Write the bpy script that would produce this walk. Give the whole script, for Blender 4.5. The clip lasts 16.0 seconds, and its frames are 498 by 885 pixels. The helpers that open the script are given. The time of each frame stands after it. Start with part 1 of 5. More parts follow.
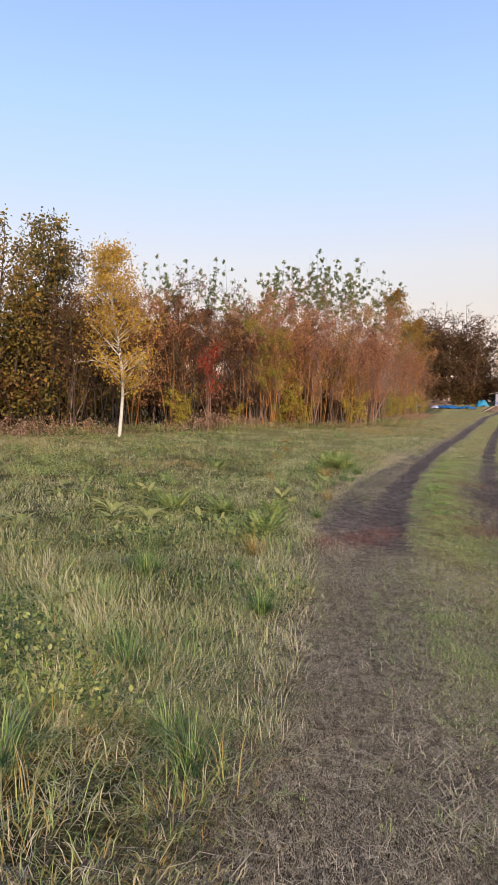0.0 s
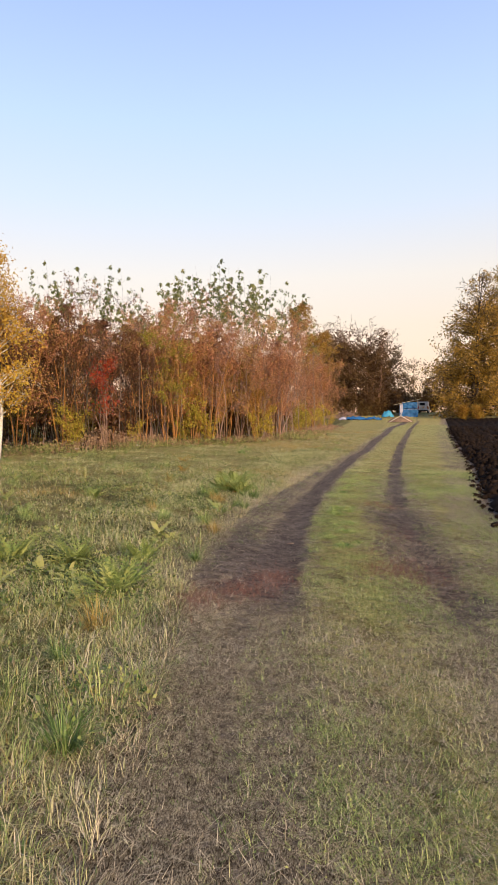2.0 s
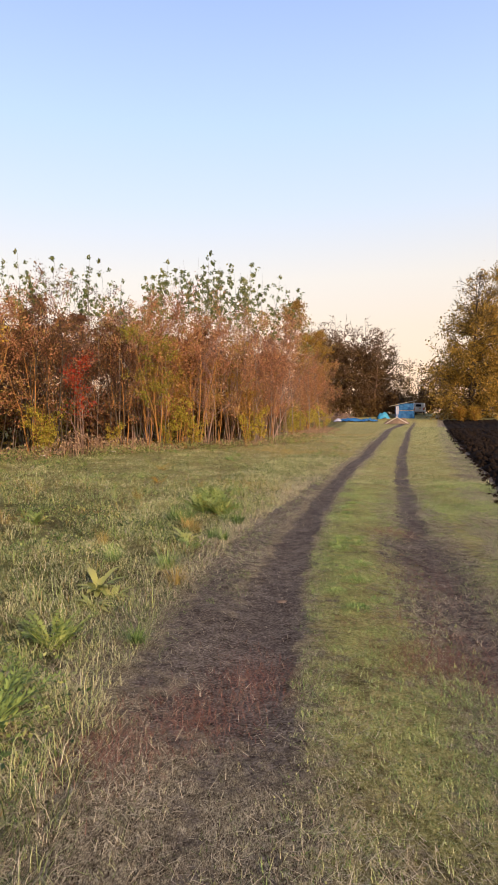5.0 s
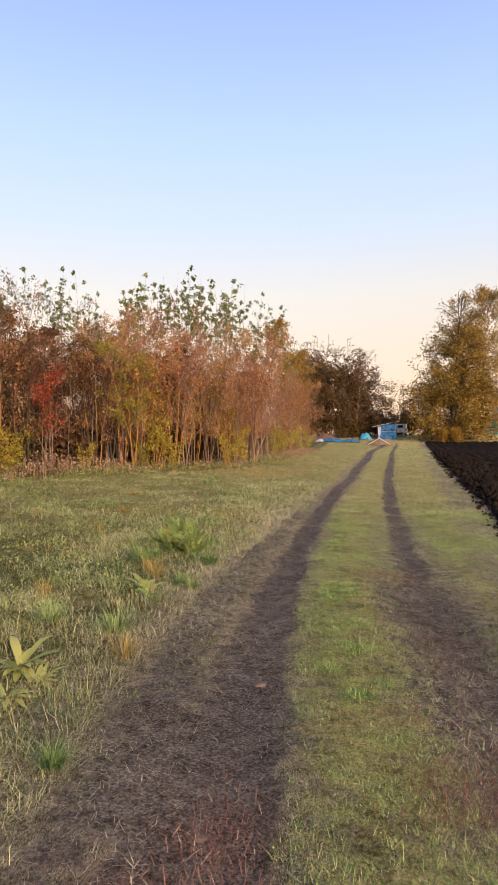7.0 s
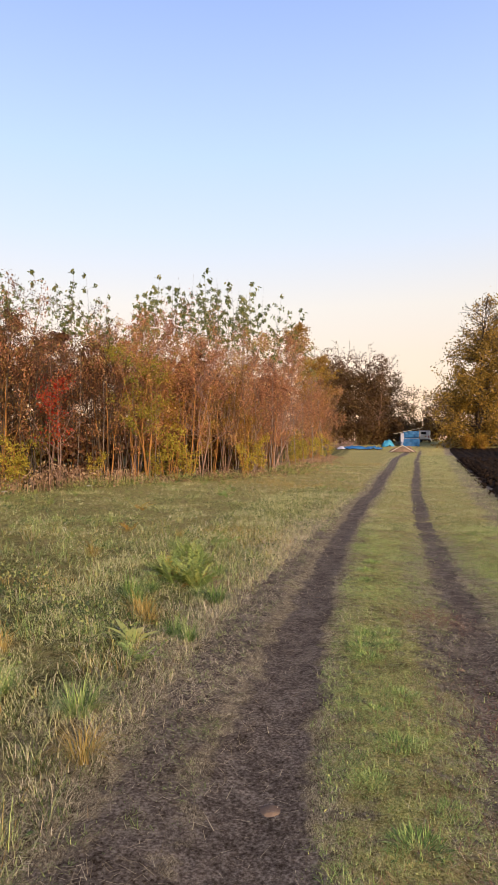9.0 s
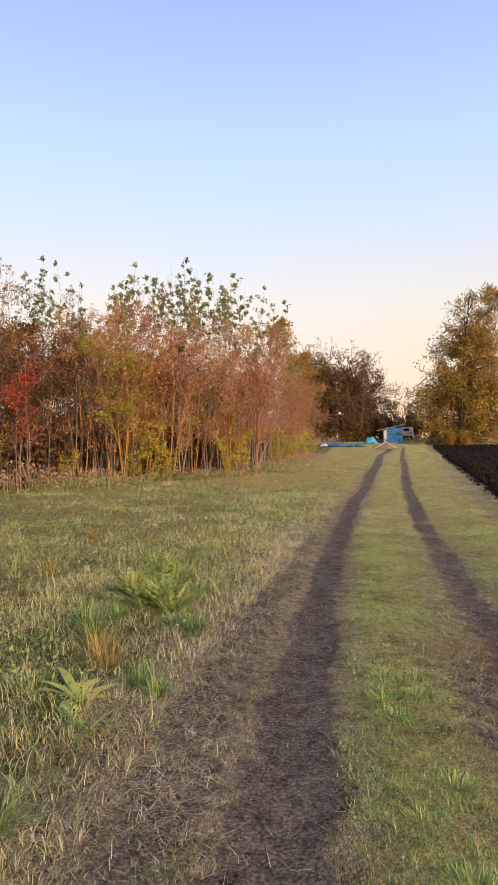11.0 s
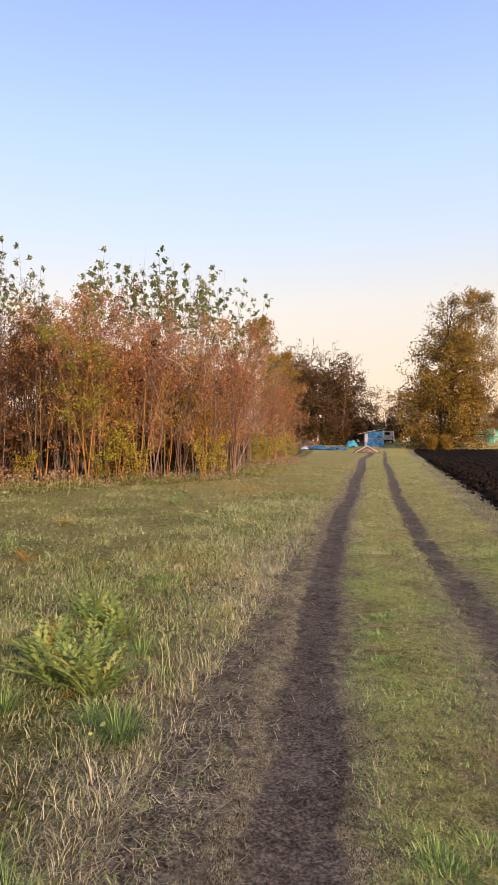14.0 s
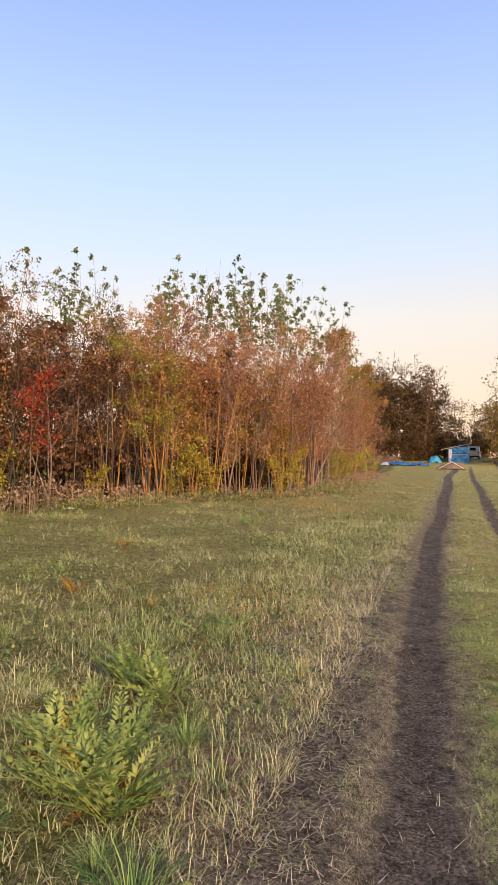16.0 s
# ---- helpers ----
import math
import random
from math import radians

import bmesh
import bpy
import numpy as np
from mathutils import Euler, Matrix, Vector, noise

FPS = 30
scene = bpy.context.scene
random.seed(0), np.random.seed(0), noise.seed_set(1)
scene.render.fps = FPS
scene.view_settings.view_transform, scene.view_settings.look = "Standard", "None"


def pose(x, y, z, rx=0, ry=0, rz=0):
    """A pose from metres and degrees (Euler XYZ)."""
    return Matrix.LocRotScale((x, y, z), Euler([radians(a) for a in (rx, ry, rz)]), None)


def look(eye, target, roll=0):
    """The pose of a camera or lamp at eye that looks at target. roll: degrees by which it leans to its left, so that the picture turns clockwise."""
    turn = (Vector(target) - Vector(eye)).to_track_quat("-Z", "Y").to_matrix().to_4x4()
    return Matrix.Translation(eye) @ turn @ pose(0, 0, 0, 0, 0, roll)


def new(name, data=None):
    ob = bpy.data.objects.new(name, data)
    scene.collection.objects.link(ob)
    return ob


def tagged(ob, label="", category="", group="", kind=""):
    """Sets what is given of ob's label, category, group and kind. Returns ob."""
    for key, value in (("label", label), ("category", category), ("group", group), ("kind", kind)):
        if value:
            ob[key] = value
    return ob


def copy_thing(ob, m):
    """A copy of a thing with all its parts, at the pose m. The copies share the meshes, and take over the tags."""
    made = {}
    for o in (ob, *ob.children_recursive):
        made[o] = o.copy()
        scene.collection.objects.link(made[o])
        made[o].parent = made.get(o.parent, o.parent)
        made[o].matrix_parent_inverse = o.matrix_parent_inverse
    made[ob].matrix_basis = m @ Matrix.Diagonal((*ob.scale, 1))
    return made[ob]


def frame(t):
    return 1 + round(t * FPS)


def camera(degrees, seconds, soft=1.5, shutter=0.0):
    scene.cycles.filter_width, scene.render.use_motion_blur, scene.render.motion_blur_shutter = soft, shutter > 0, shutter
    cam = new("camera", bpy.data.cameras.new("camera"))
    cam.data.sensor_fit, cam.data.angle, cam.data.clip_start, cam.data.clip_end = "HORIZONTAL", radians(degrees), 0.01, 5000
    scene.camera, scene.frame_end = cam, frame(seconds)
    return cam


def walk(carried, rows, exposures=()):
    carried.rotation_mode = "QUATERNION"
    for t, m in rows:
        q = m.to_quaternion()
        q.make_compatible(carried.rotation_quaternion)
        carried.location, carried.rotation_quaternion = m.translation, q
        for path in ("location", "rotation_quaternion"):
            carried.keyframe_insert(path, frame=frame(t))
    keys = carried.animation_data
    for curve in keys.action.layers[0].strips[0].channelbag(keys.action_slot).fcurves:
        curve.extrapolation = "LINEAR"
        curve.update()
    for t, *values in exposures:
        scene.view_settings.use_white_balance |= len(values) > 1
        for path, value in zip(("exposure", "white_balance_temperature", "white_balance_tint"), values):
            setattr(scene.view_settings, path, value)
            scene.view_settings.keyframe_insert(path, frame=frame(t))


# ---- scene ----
EXPOSURE = 0.1
cam = camera(42.04, 16.0, 1.25)
# seconds, x, y, z, yaw, pitch, roll
PATH = [
    (0, 0.035, 0.422, 1.458, 9.962, -3.872, -0.694),
    (0.5, 0.162, 0.745, 1.469, 5.249, -3.761, -0.83),
    (1, 0.17, 1.14, 1.465, 2.932, -3.543, -0.618),
    (1.5, 0.221, 1.505, 1.442, 2.189, -3.113, -0.039),
    (2, 0.32, 1.885, 1.489, 2.269, -2.605, 0.422),
    (2.5, 0.306, 2.234, 1.508, 2.735, -2.3, 0.887),
    (3, 0.386, 2.6, 1.493, 2.747, -2.189, 1.15),
    (3.5, 0.467, 3.003, 1.502, 2.539, -2.379, 0.986),
    (4, 0.4, 3.422, 1.526, 2.092, -2.743, 0.639),
    (6.5, 0.397, 5.019, 1.526, 1.147, -1.319, 0.066),
    (7, 0.432, 5.35, 1.578, 0.13, -0.813, -0.161),
    (7.5, 0.523, 5.691, 1.583, 0.559, -0.568, -0.219),
    (8, 0.535, 6.035, 1.637, 2.165, -0.402, -0.024),
    (10.5, 0.444, 7.563, 1.561, 1.026, -0.02, 0.619),
    (11, 0.436, 7.915, 1.56, 0.344, -0.338, 0.503),
    (11.5, 0.419, 8.265, 1.554, -0.794, -0.666, 0.14),
    (12, 0.487, 8.581, 1.542, -2.006, -0.55, -0.208),
    (12.5, 0.519, 8.869, 1.563, -2.74, -0.116, -0.413),
    (13, 0.473, 9.135, 1.56, -2.563, 0.385, -0.372),
    (13.5, 0.501, 9.448, 1.534, -2.238, 0.317, -0.247),
    (14, 0.52, 9.789, 1.537, -1.448, -0.149, -0.209),
    (14.5, 0.475, 10.141, 1.518, -0.51, -0.761, -0.215),
    (15, 0.517, 10.512, 1.518, 0.454, -0.749, -0.335),
    (15.5, 0.539, 10.784, 1.499, 2.212, -0.11, -0.318),
    (16, 0.516, 10.996, 1.529, 5.412, 1.136, -0.491),
]
walk(cam, [(t, pose(x, y, z, 90 + pitch, roll, yaw)) for t, x, y, z, yaw, pitch, roll in PATH],
     [(0.0, EXPOSURE - 0.16, 5750, 10), (1.3, EXPOSURE, 6500, 10), (16.0, EXPOSURE, 6500, 10)])

# ---- sky and sun: a low evening sun behind the walker, clear sky ----
SUN_TO = Vector((0.38, -0.84, 0.40)).normalized()      # towards the sun
sun_data = bpy.data.lights.new("sun", "SUN")
sun_data.energy, sun_data.angle, sun_data.color = 5.6, radians(2), (1.0, 0.71, 0.41)
sun_lamp = new("sun", sun_data)
sun_lamp.matrix_world = look((20, -60, 30), Vector((20, -60, 30)) - SUN_TO)

world = bpy.data.worlds.new("evening_sky")
scene.world = world
world.use_nodes = True
wn, wl = world.node_tree.nodes, world.node_tree.links
wn.clear()
sky = wn.new("ShaderNodeTexSky")
sky.sky_type, sky.sun_disc = "NISHITA", False
sky.sun_elevation = math.asin(SUN_TO.z)
sky.sun_rotation = math.atan2(SUN_TO.x, SUN_TO.y)
sky.altitude, sky.air_density, sky.dust_density, sky.ozone_density = 100, 1.0, 1.0, 2.0
# evening haze: pale rose at the horizon, clear blue overhead
wc = wn.new("ShaderNodeTexCoord")
wz = wn.new("ShaderNodeSeparateXYZ")
haze = wn.new("ShaderNodeValToRGB")
els = haze.color_ramp.elements
HAZE = [(0.0, (0.95, 0.55, 0.36)), (0.07, (0.97, 0.60, 0.36)), (0.13, (0.95, 0.68, 0.43)), (0.20, (0.94, 0.78, 0.60)), (0.30, (0.74, 0.79, 0.88)), (0.40, (0.60, 0.75, 1.0)), (0.57, (0.39, 0.53, 0.97)), (0.75, (0.13, 0.21, 0.44)), (1.0, (0.06, 0.11, 0.25))]
while len(els) < len(HAZE):
    els.new(0.5)
for e, (at, col) in zip(els, HAZE):
    e.position, e.color = at, (*col, 1)
wl.new(wc.outputs["Generated"], wz.inputs[0])
wl.new(wz.outputs["Z"], haze.inputs[0])
clear, veil = wn.new("ShaderNodeBackground"), wn.new("ShaderNodeBackground")
clear.inputs["Strength"].default_value, veil.inputs["Strength"].default_value = 0.05, 0.82
both = wn.new("ShaderNodeAddShader")
wout = wn.new("ShaderNodeOutputWorld")
wl.new(sky.outputs[0], clear.inputs[0])
wl.new(haze.outputs[0], veil.inputs[0])
wl.new(clear.outputs[0], both.inputs[0])
wl.new(veil.outputs[0], both.inputs[1])
wl.new(both.outputs[0], wout.inputs[0])

# ---- materials ----
def material(name):
    m = bpy.data.materials.new(name)
    m.use_nodes = True
    return m, m.node_tree.nodes, m.node_tree.links, m.node_tree.nodes["Principled BSDF"]


def ramp(n, stops, mode="LINEAR"):
    r = n.new("ShaderNodeValToRGB")
    r.color_ramp.interpolation = mode
    e = r.color_ramp.elements
    while len(e) < len(stops):
        e.new(0.5)
    for i, (at, col) in enumerate(stops):
        e[i].position, e[i].color = at, (*col, 1)
    return r


def noise_tex(n, l, scale, detail=4, rough=0.6, coords="Object"):
    c = n.new("ShaderNodeTexCoord")
    t = n.new("ShaderNodeTexNoise")
    t.inputs["Scale"].default_value, t.inputs["Detail"].default_value, t.inputs["Roughness"].default_value = scale, detail, rough
    l.new(c.outputs[coords], t.inputs["Vector"])
    return t


def mix(n, l, fac, a, b, blend="MIX"):
    x = n.new("ShaderNodeMix")
    x.data_type, x.blend_type = "RGBA", blend
    for socket, value in ((x.inputs[0], fac), (x.inputs[6], a), (x.inputs[7], b)):
        if isinstance(value, (int, float)):
            socket.default_value = value
        elif isinstance(value, tuple):
            socket.default_value = (*value, 1)
        else:
            l.new(value, socket)
    return x.outputs[2]


def bump(n, l, bsdf, height, strength=0.4, distance=0.02):
    b = n.new("ShaderNodeBump")
    b.inputs["Strength"].default_value, b.inputs["Distance"].default_value = strength, distance
    l.new(height, b.inputs["Height"])
    l.new(b.outputs[0], bsdf.inputs["Normal"])


def leaf_mat(name, stops, through_light=0.35, scale=0.35, gloss=0.55, vary=0.8, patchy=1.1):
    """Leaves: every leaf its own tint out of a ramp, whole trees and patches shifted a little, light passing through."""
    m, n, l, p = material(name)
    geo, info = n.new("ShaderNodeNewGeometry"), n.new("ShaderNodeObjectInfo")
    patch = noise_tex(n, l, scale, 2)
    a = n.new("ShaderNodeMath")
    a.operation = "MULTIPLY_ADD"
    l.new(patch.outputs["Fac"], a.inputs[0])
    a.inputs[1].default_value, a.inputs[2].default_value = patchy, -0.07 - 0.5 * patchy - 0.55 * (vary - 0.8)
    b = n.new("ShaderNodeMath")
    b.operation = "MULTIPLY_ADD"
    l.new(info.outputs["Random"], b.inputs[0])
    b.inputs[1].default_value = 0.5
    l.new(a.outputs[0], b.inputs[2])
    c = n.new("ShaderNodeMath")
    c.operation = "MULTIPLY_ADD"
    l.new(geo.outputs["Random Per Island"], c.inputs[0])
    c.inputs[1].default_value = vary
    l.new(b.outputs[0], c.inputs[2])
    r = ramp(n, stops)
    l.new(c.outputs[0], r.inputs[0])
    l.new(r.outputs[0], p.inputs["Base Color"])
    p.inputs["Roughness"].default_value = gloss
    p.inputs["Specular IOR Level"].default_value = 0.25
    t = n.new("ShaderNodeBsdfTranslucent")
    l.new(r.outputs[0], t.inputs["Color"])
    s = n.new("ShaderNodeMixShader")
    s.inputs[0].default_value = through_light
    l.new(p.outputs[0], s.inputs[1])
    l.new(t.outputs[0], s.inputs[2])
    l.new(s.outputs[0], n["Material Output"].inputs["Surface"])
    return m


def rough_mat(name, dark, light, scale=8.0, rough=0.85, strength=0.5, distance=0.01, wear=None, gloss=0.2):
    """A matt surface with grain at two scales."""
    m, n, l, p = material(name)
    fine, broad = noise_tex(n, l, scale, 6, 0.65), noise_tex(n, l, scale * 0.13, 3)
    r = ramp(n, [(0.3, dark), (0.7, light)])
    l.new(fine.outputs["Fac"], r.inputs[0])
    shade = ramp(n, [(0.35, (0.7, 0.7, 0.7)), (0.65, (1.0, 1.0, 1.0))])
    l.new(broad.outputs["Fac"], shade.inputs[0])
    col = mix(n, l, 1.0, r.outputs[0], shade.outputs[0], "MULTIPLY")
    if wear:
        spots = ramp(n, [(0.56, (0, 0, 0)), (0.62, (1, 1, 1))])
        l.new(noise_tex(n, l, scale * 0.5, 5).outputs["Fac"], spots.inputs[0])
        col = mix(n, l, spots.outputs[0], col, wear)
    l.new(col, p.inputs["Base Color"])
    p.inputs["Roughness"].default_value = rough
    p.inputs["Specular IOR Level"].default_value = gloss
    bump(n, l, p, fine.outputs["Fac"], strength, distance)
    return m


BARK_BROWN = rough_mat("bark_brown", (0.14, 0.085, 0.06), (0.32, 0.20, 0.15), 14)
BARK_WARM = rough_mat("bark_warm", (0.24, 0.11, 0.035), (0.52, 0.26, 0.09), 14)
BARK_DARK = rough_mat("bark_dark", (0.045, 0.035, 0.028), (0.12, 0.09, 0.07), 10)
BARK_GREY = rough_mat("bark_grey", (0.15, 0.12, 0.11), (0.33, 0.27, 0.25), 12)
BARK_PINK = rough_mat("bark_pinkish", (0.26, 0.16, 0.14), (0.46, 0.32, 0.28), 12)
BARK_BIRCH = rough_mat("bark_birch", (0.55, 0.50, 0.45), (0.80, 0.76, 0.70), 9, wear=(0.05, 0.04, 0.035))

RUSSET = leaf_mat("russet_leaves", [(0.05, (0.14, 0.06, 0.035)), (0.35, (0.38, 0.155, 0.085)), (0.6, (0.54, 0.25, 0.14)), (0.8, (0.58, 0.33, 0.16)), (1.0, (0.46, 0.34, 0.09))])
# Darkened russet: shade inside the wood put into the colour; also the house tree
RUSSET_DARKENED = leaf_mat("darkened_russet_leaves", [(0.05, (0.07, 0.032, 0.020)), (0.5, (0.16, 0.07, 0.04)), (1.0, (0.22, 0.14, 0.05))])
OCHRE = leaf_mat("ochre_leaves", [(0.05, (0.16, 0.07, 0.015)), (0.4, (0.34, 0.17, 0.03)), (0.7, (0.42, 0.27, 0.04)), (1.0, (0.30, 0.30, 0.06))])
GOLD = leaf_mat("golden_birch_leaves", [(0.05, (0.34, 0.19, 0.03)), (0.4, (0.56, 0.34, 0.05)), (0.75, (0.62, 0.43, 0.07)), (1.0, (0.40, 0.38, 0.08))])
OLIVE = leaf_mat("olive_leaves", [(0.05, (0.06, 0.06, 0.018)), (0.4, (0.15, 0.135, 0.035)), (0.7, (0.25, 0.18, 0.045)), (1.0, (0.36, 0.21, 0.05))])
GREEN = leaf_mat("green_leaves", [(0.05, (0.07, 0.095, 0.03)), (0.5, (0.16, 0.19, 0.06)), (1.0, (0.32, 0.31, 0.10))], 0.45)
YELLOW_GREEN = leaf_mat("yellow_green_leaves", [(0.05, (0.16, 0.17, 0.03)), (0.5, (0.34, 0.30, 0.045)), (1.0, (0.50, 0.38, 0.05))])
RED = leaf_mat("red_leaves", [(0.05, (0.18, 0.015, 0.012)), (0.6, (0.38, 0.03, 0.02)), (1.0, (0.36, 0.10, 0.03))])
BROWN_GREEN = leaf_mat("brown_green_leaves", [(0.05, (0.06, 0.042, 0.014)), (0.4, (0.205, 0.138, 0.032)), (0.7, (0.35, 0.215, 0.04)), (1.0, (0.48, 0.30, 0.06))], vary=0.7)
BROWN_DARK = leaf_mat("dark_brown_leaves", [(0.05, (0.06, 0.035, 0.018)), (0.5, (0.13, 0.075, 0.035)), (1.0, (0.20, 0.14, 0.05))], vary=0.45)
DRY_WEED = leaf_mat("dry_weed", [(0.05, (0.12, 0.07, 0.05)), (0.5, (0.32, 0.20, 0.14)), (1.0, (0.44, 0.32, 0.20))], 0.2)
BLADE_GREEN = leaf_mat("grass_blades", [(0.0, (0.06, 0.085, 0.025)), (0.35, (0.23, 0.285, 0.10)), (0.7, (0.50, 0.52, 0.25)), (1.0, (0.68, 0.63, 0.36))], 0.3, 0.9, patchy=2.0, vary=1.25)
BLADE_LUSH = leaf_mat("lush_grass_blades", [(0.0, (0.07, 0.125, 0.035)), (0.5, (0.215, 0.33, 0.095)), (1.0, (0.47, 0.54, 0.21))], 0.3, 1.4, patchy=1.8, vary=1.25)
BLADE_STRAW = leaf_mat("straw_blades", [(0.0, (0.10, 0.075, 0.05)), (0.5, (0.40, 0.33, 0.225)), (1.0, (0.68, 0.60, 0.45))], 0.2, 1.6, patchy=1.6, vary=1.25)
BLADE_RED = leaf_mat("reddish_dry_blades", [(0.0, (0.10, 0.045, 0.035)), (0.5, (0.24, 0.11, 0.085)), (1.0, (0.38, 0.22, 0.16))], 0.2, 0.9)
DOCK_LEAF = leaf_mat("dock_leaves", [(0.0, (0.15, 0.20, 0.06)), (0.5, (0.30, 0.34, 0.11)), (1.0, (0.50, 0.47, 0.16))], 0.3, 2.5)
SWARD = leaf_mat("sward_leaves", [(0.0, (0.05, 0.085, 0.03)), (0.5, (0.19, 0.25, 0.075)), (1.0, (0.42, 0.43, 0.16))], 0.25, 1.2, patchy=1.6, vary=1.25)
WEED_LEAF = leaf_mat("weed_leaves", [(0.0, (0.08, 0.13, 0.035)), (0.5, (0.22, 0.30, 0.085)), (1.0, (0.44, 0.46, 0.15))], 0.3, 1.5, vary=1.0)
BLADE_GOLD = leaf_mat("golden_grass_blades", [(0.0, (0.22, 0.16, 0.04)), (0.5, (0.38, 0.27, 0.08)), (1.0, (0.50, 0.38, 0.14))], 0.3, 0.5, vary=1.0)


def ground_mat():
    """Turf, trodden dry grass and bare dark soil, mixed by what wheels and feet have left of the sward; shade between
    blades is painted in.
    """
    m, n, l, p = material("meadow_ground")
    at = n.new("ShaderNodeAttribute")
    at.attribute_name = "wear"
    sep = n.new("ShaderNodeSeparateColor")
    l.new(at.outputs["Color"], sep.inputs[0])
    def stretch(out, a, b):
        q = n.new("ShaderNodeMapRange")
        q.inputs["From Min"].default_value, q.inputs["From Max"].default_value = a, b
        l.new(out, q.inputs["Value"])
        return q.outputs[0]

    def fibres(turn, across, along):
        """Blades and stalks lying one way."""
        c, g, t = n.new("ShaderNodeTexCoord"), n.new("ShaderNodeMapping"), n.new("ShaderNodeTexNoise")
        g.inputs["Rotation"].default_value = (0, 0, radians(turn))
        g.inputs["Scale"].default_value = (across, along, 20)
        t.inputs["Scale"].default_value, t.inputs["Detail"].default_value, t.inputs["Distortion"].default_value = 1.0, 3, 2.2
        l.new(c.outputs["Object"], g.inputs[0])
        l.new(g.outputs[0], t.inputs["Vector"])
        return t.outputs["Fac"]
    mid, broad, mottle = noise_tex(n, l, 7, 6, 0.75), noise_tex(n, l, 0.6, 4), noise_tex(n, l, 2.6, 5, 0.7)
    grit = stretch(noise_tex(n, l, 60, 5, 0.7).outputs["Fac"], 0.36, 0.64)
    laid = n.new("ShaderNodeMath")
    laid.operation = "MAXIMUM"
    l.new(fibres(28, 110, 30), laid.inputs[0])
    l.new(fibres(-55, 120, 34), laid.inputs[1])
    fibre = stretch(laid.outputs[0], 0.42, 0.70)
    turf = ramp(n, [(0.05, (0.045, 0.050, 0.018)), (0.42, (0.36, 0.35, 0.125)), (0.95, (0.68, 0.65, 0.31))])
    l.new(mix(n, l, 0.5, fibre, grit), turf.inputs[0])
    gold = ramp(n, [(0.05, (0.13, 0.105, 0.04)), (0.95, (0.70, 0.60, 0.30))])
    l.new(mix(n, l, 0.5, fibre, grit), gold.inputs[0])
    where = ramp(n, [(0.42, (0, 0, 0)), (0.60, (1, 1, 1))])
    l.new(mottle.outputs["Fac"], where.inputs[0])
    grass = mix(n, l, where.outputs[0], turf.outputs[0], gold.outputs[0])
    straw = ramp(n, [(0.05, (0.05, 0.038, 0.028)), (0.45, (0.265, 0.225, 0.16)), (0.95, (0.60, 0.54, 0.41))])
    l.new(fibre, straw.inputs[0])
    soil = ramp(n, [(0.05, (0.045, 0.034, 0.028)), (0.5, (0.155, 0.130, 0.118)), (0.95, (0.33, 0.295, 0.275))])
    l.new(mix(n, l, 0.75, stretch(mottle.outputs["Fac"], 0.35, 0.65), grit), soil.inputs[0])

    def broken(channel, spread):
        a = n.new("ShaderNodeMath")
        a.operation = "MULTIPLY_ADD"
        l.new(mid.outputs["Fac"], a.inputs[0])
        a.inputs[1].default_value = spread
        l.new(channel, a.inputs[2])
        r = ramp(n, [(0.5 + spread * 0.5 - 0.40, (0, 0, 0)), (0.5 + spread * 0.5 + 0.40, (1, 1, 1))])
        l.new(a.outputs[0], r.inputs[0])
        return r.outputs[0]
    # Dark litter colour with the shade between the blades painted in
    litter_shade = ramp(n, [(0.05, (0.025, 0.026, 0.013)), (0.55, (0.10, 0.10, 0.045)), (0.95, (0.30, 0.28, 0.14))])
    l.new(mix(n, l, 0.5, fibre, grit), litter_shade.inputs[0])
    grass = mix(n, l, sep.outputs[2], grass, litter_shade.outputs[0])
    col = mix(n, l, broken(sep.outputs[1], 1.2), grass, straw.outputs[0])
    col = mix(n, l, broken(sep.outputs[0], 1.3), col, soil.outputs[0])
    # Random thatch tone; its dark dips paint in the shade of small relief
    thatch_relief = ramp(n, [(0.36, (0.42, 0.40, 0.38)), (0.5, (0.95, 0.95, 0.95)), (0.64, (1.28, 1.26, 1.2))])
    l.new(noise_tex(n, l, 11, 7, 0.8).outputs["Fac"], thatch_relief.inputs[0])
    col = mix(n, l, 1.0, col, thatch_relief.outputs[0], "MULTIPLY")
    l.new(col, p.inputs["Base Color"])
    p.inputs["Roughness"].default_value = 0.95
    p.inputs["Specular IOR Level"].default_value = 0.05
    bump(n, l, p, mix(n, l, 0.4, mix(n, l, 0.5, fibre, grit), mid.outputs["Fac"]), 1.0, 0.035)
    return m


GROUND = ground_mat()
SOIL = rough_mat("ploughed_black_soil", (0.010, 0.0075, 0.006), (0.040, 0.028, 0.022), 7, 1.0, 1.0, 0.08, gloss=0.03)
TARP_BLUE = rough_mat("blue_tarpaulin", (0.018, 0.095, 0.29), (0.04, 0.17, 0.43), 1.6, 0.45, 0.6, 0.08)
TARP_CYAN = rough_mat("light_blue_plastic", (0.04, 0.24, 0.45), (0.08, 0.36, 0.58), 1.5, 0.4, 0.3, 0.03)
WOOD_GREY = rough_mat("weathered_board", (0.20, 0.16, 0.13), (0.42, 0.36, 0.31), 6)
EARTH = rough_mat("heaped_earth", (0.12, 0.08, 0.06), (0.28, 0.20, 0.15), 5, 0.95, 0.9, 0.05)
WHITE_PAINT = rough_mat("white_paint", (0.66, 0.65, 0.64), (0.80, 0.79, 0.78), 3, 0.35, 0.05, 0.002)
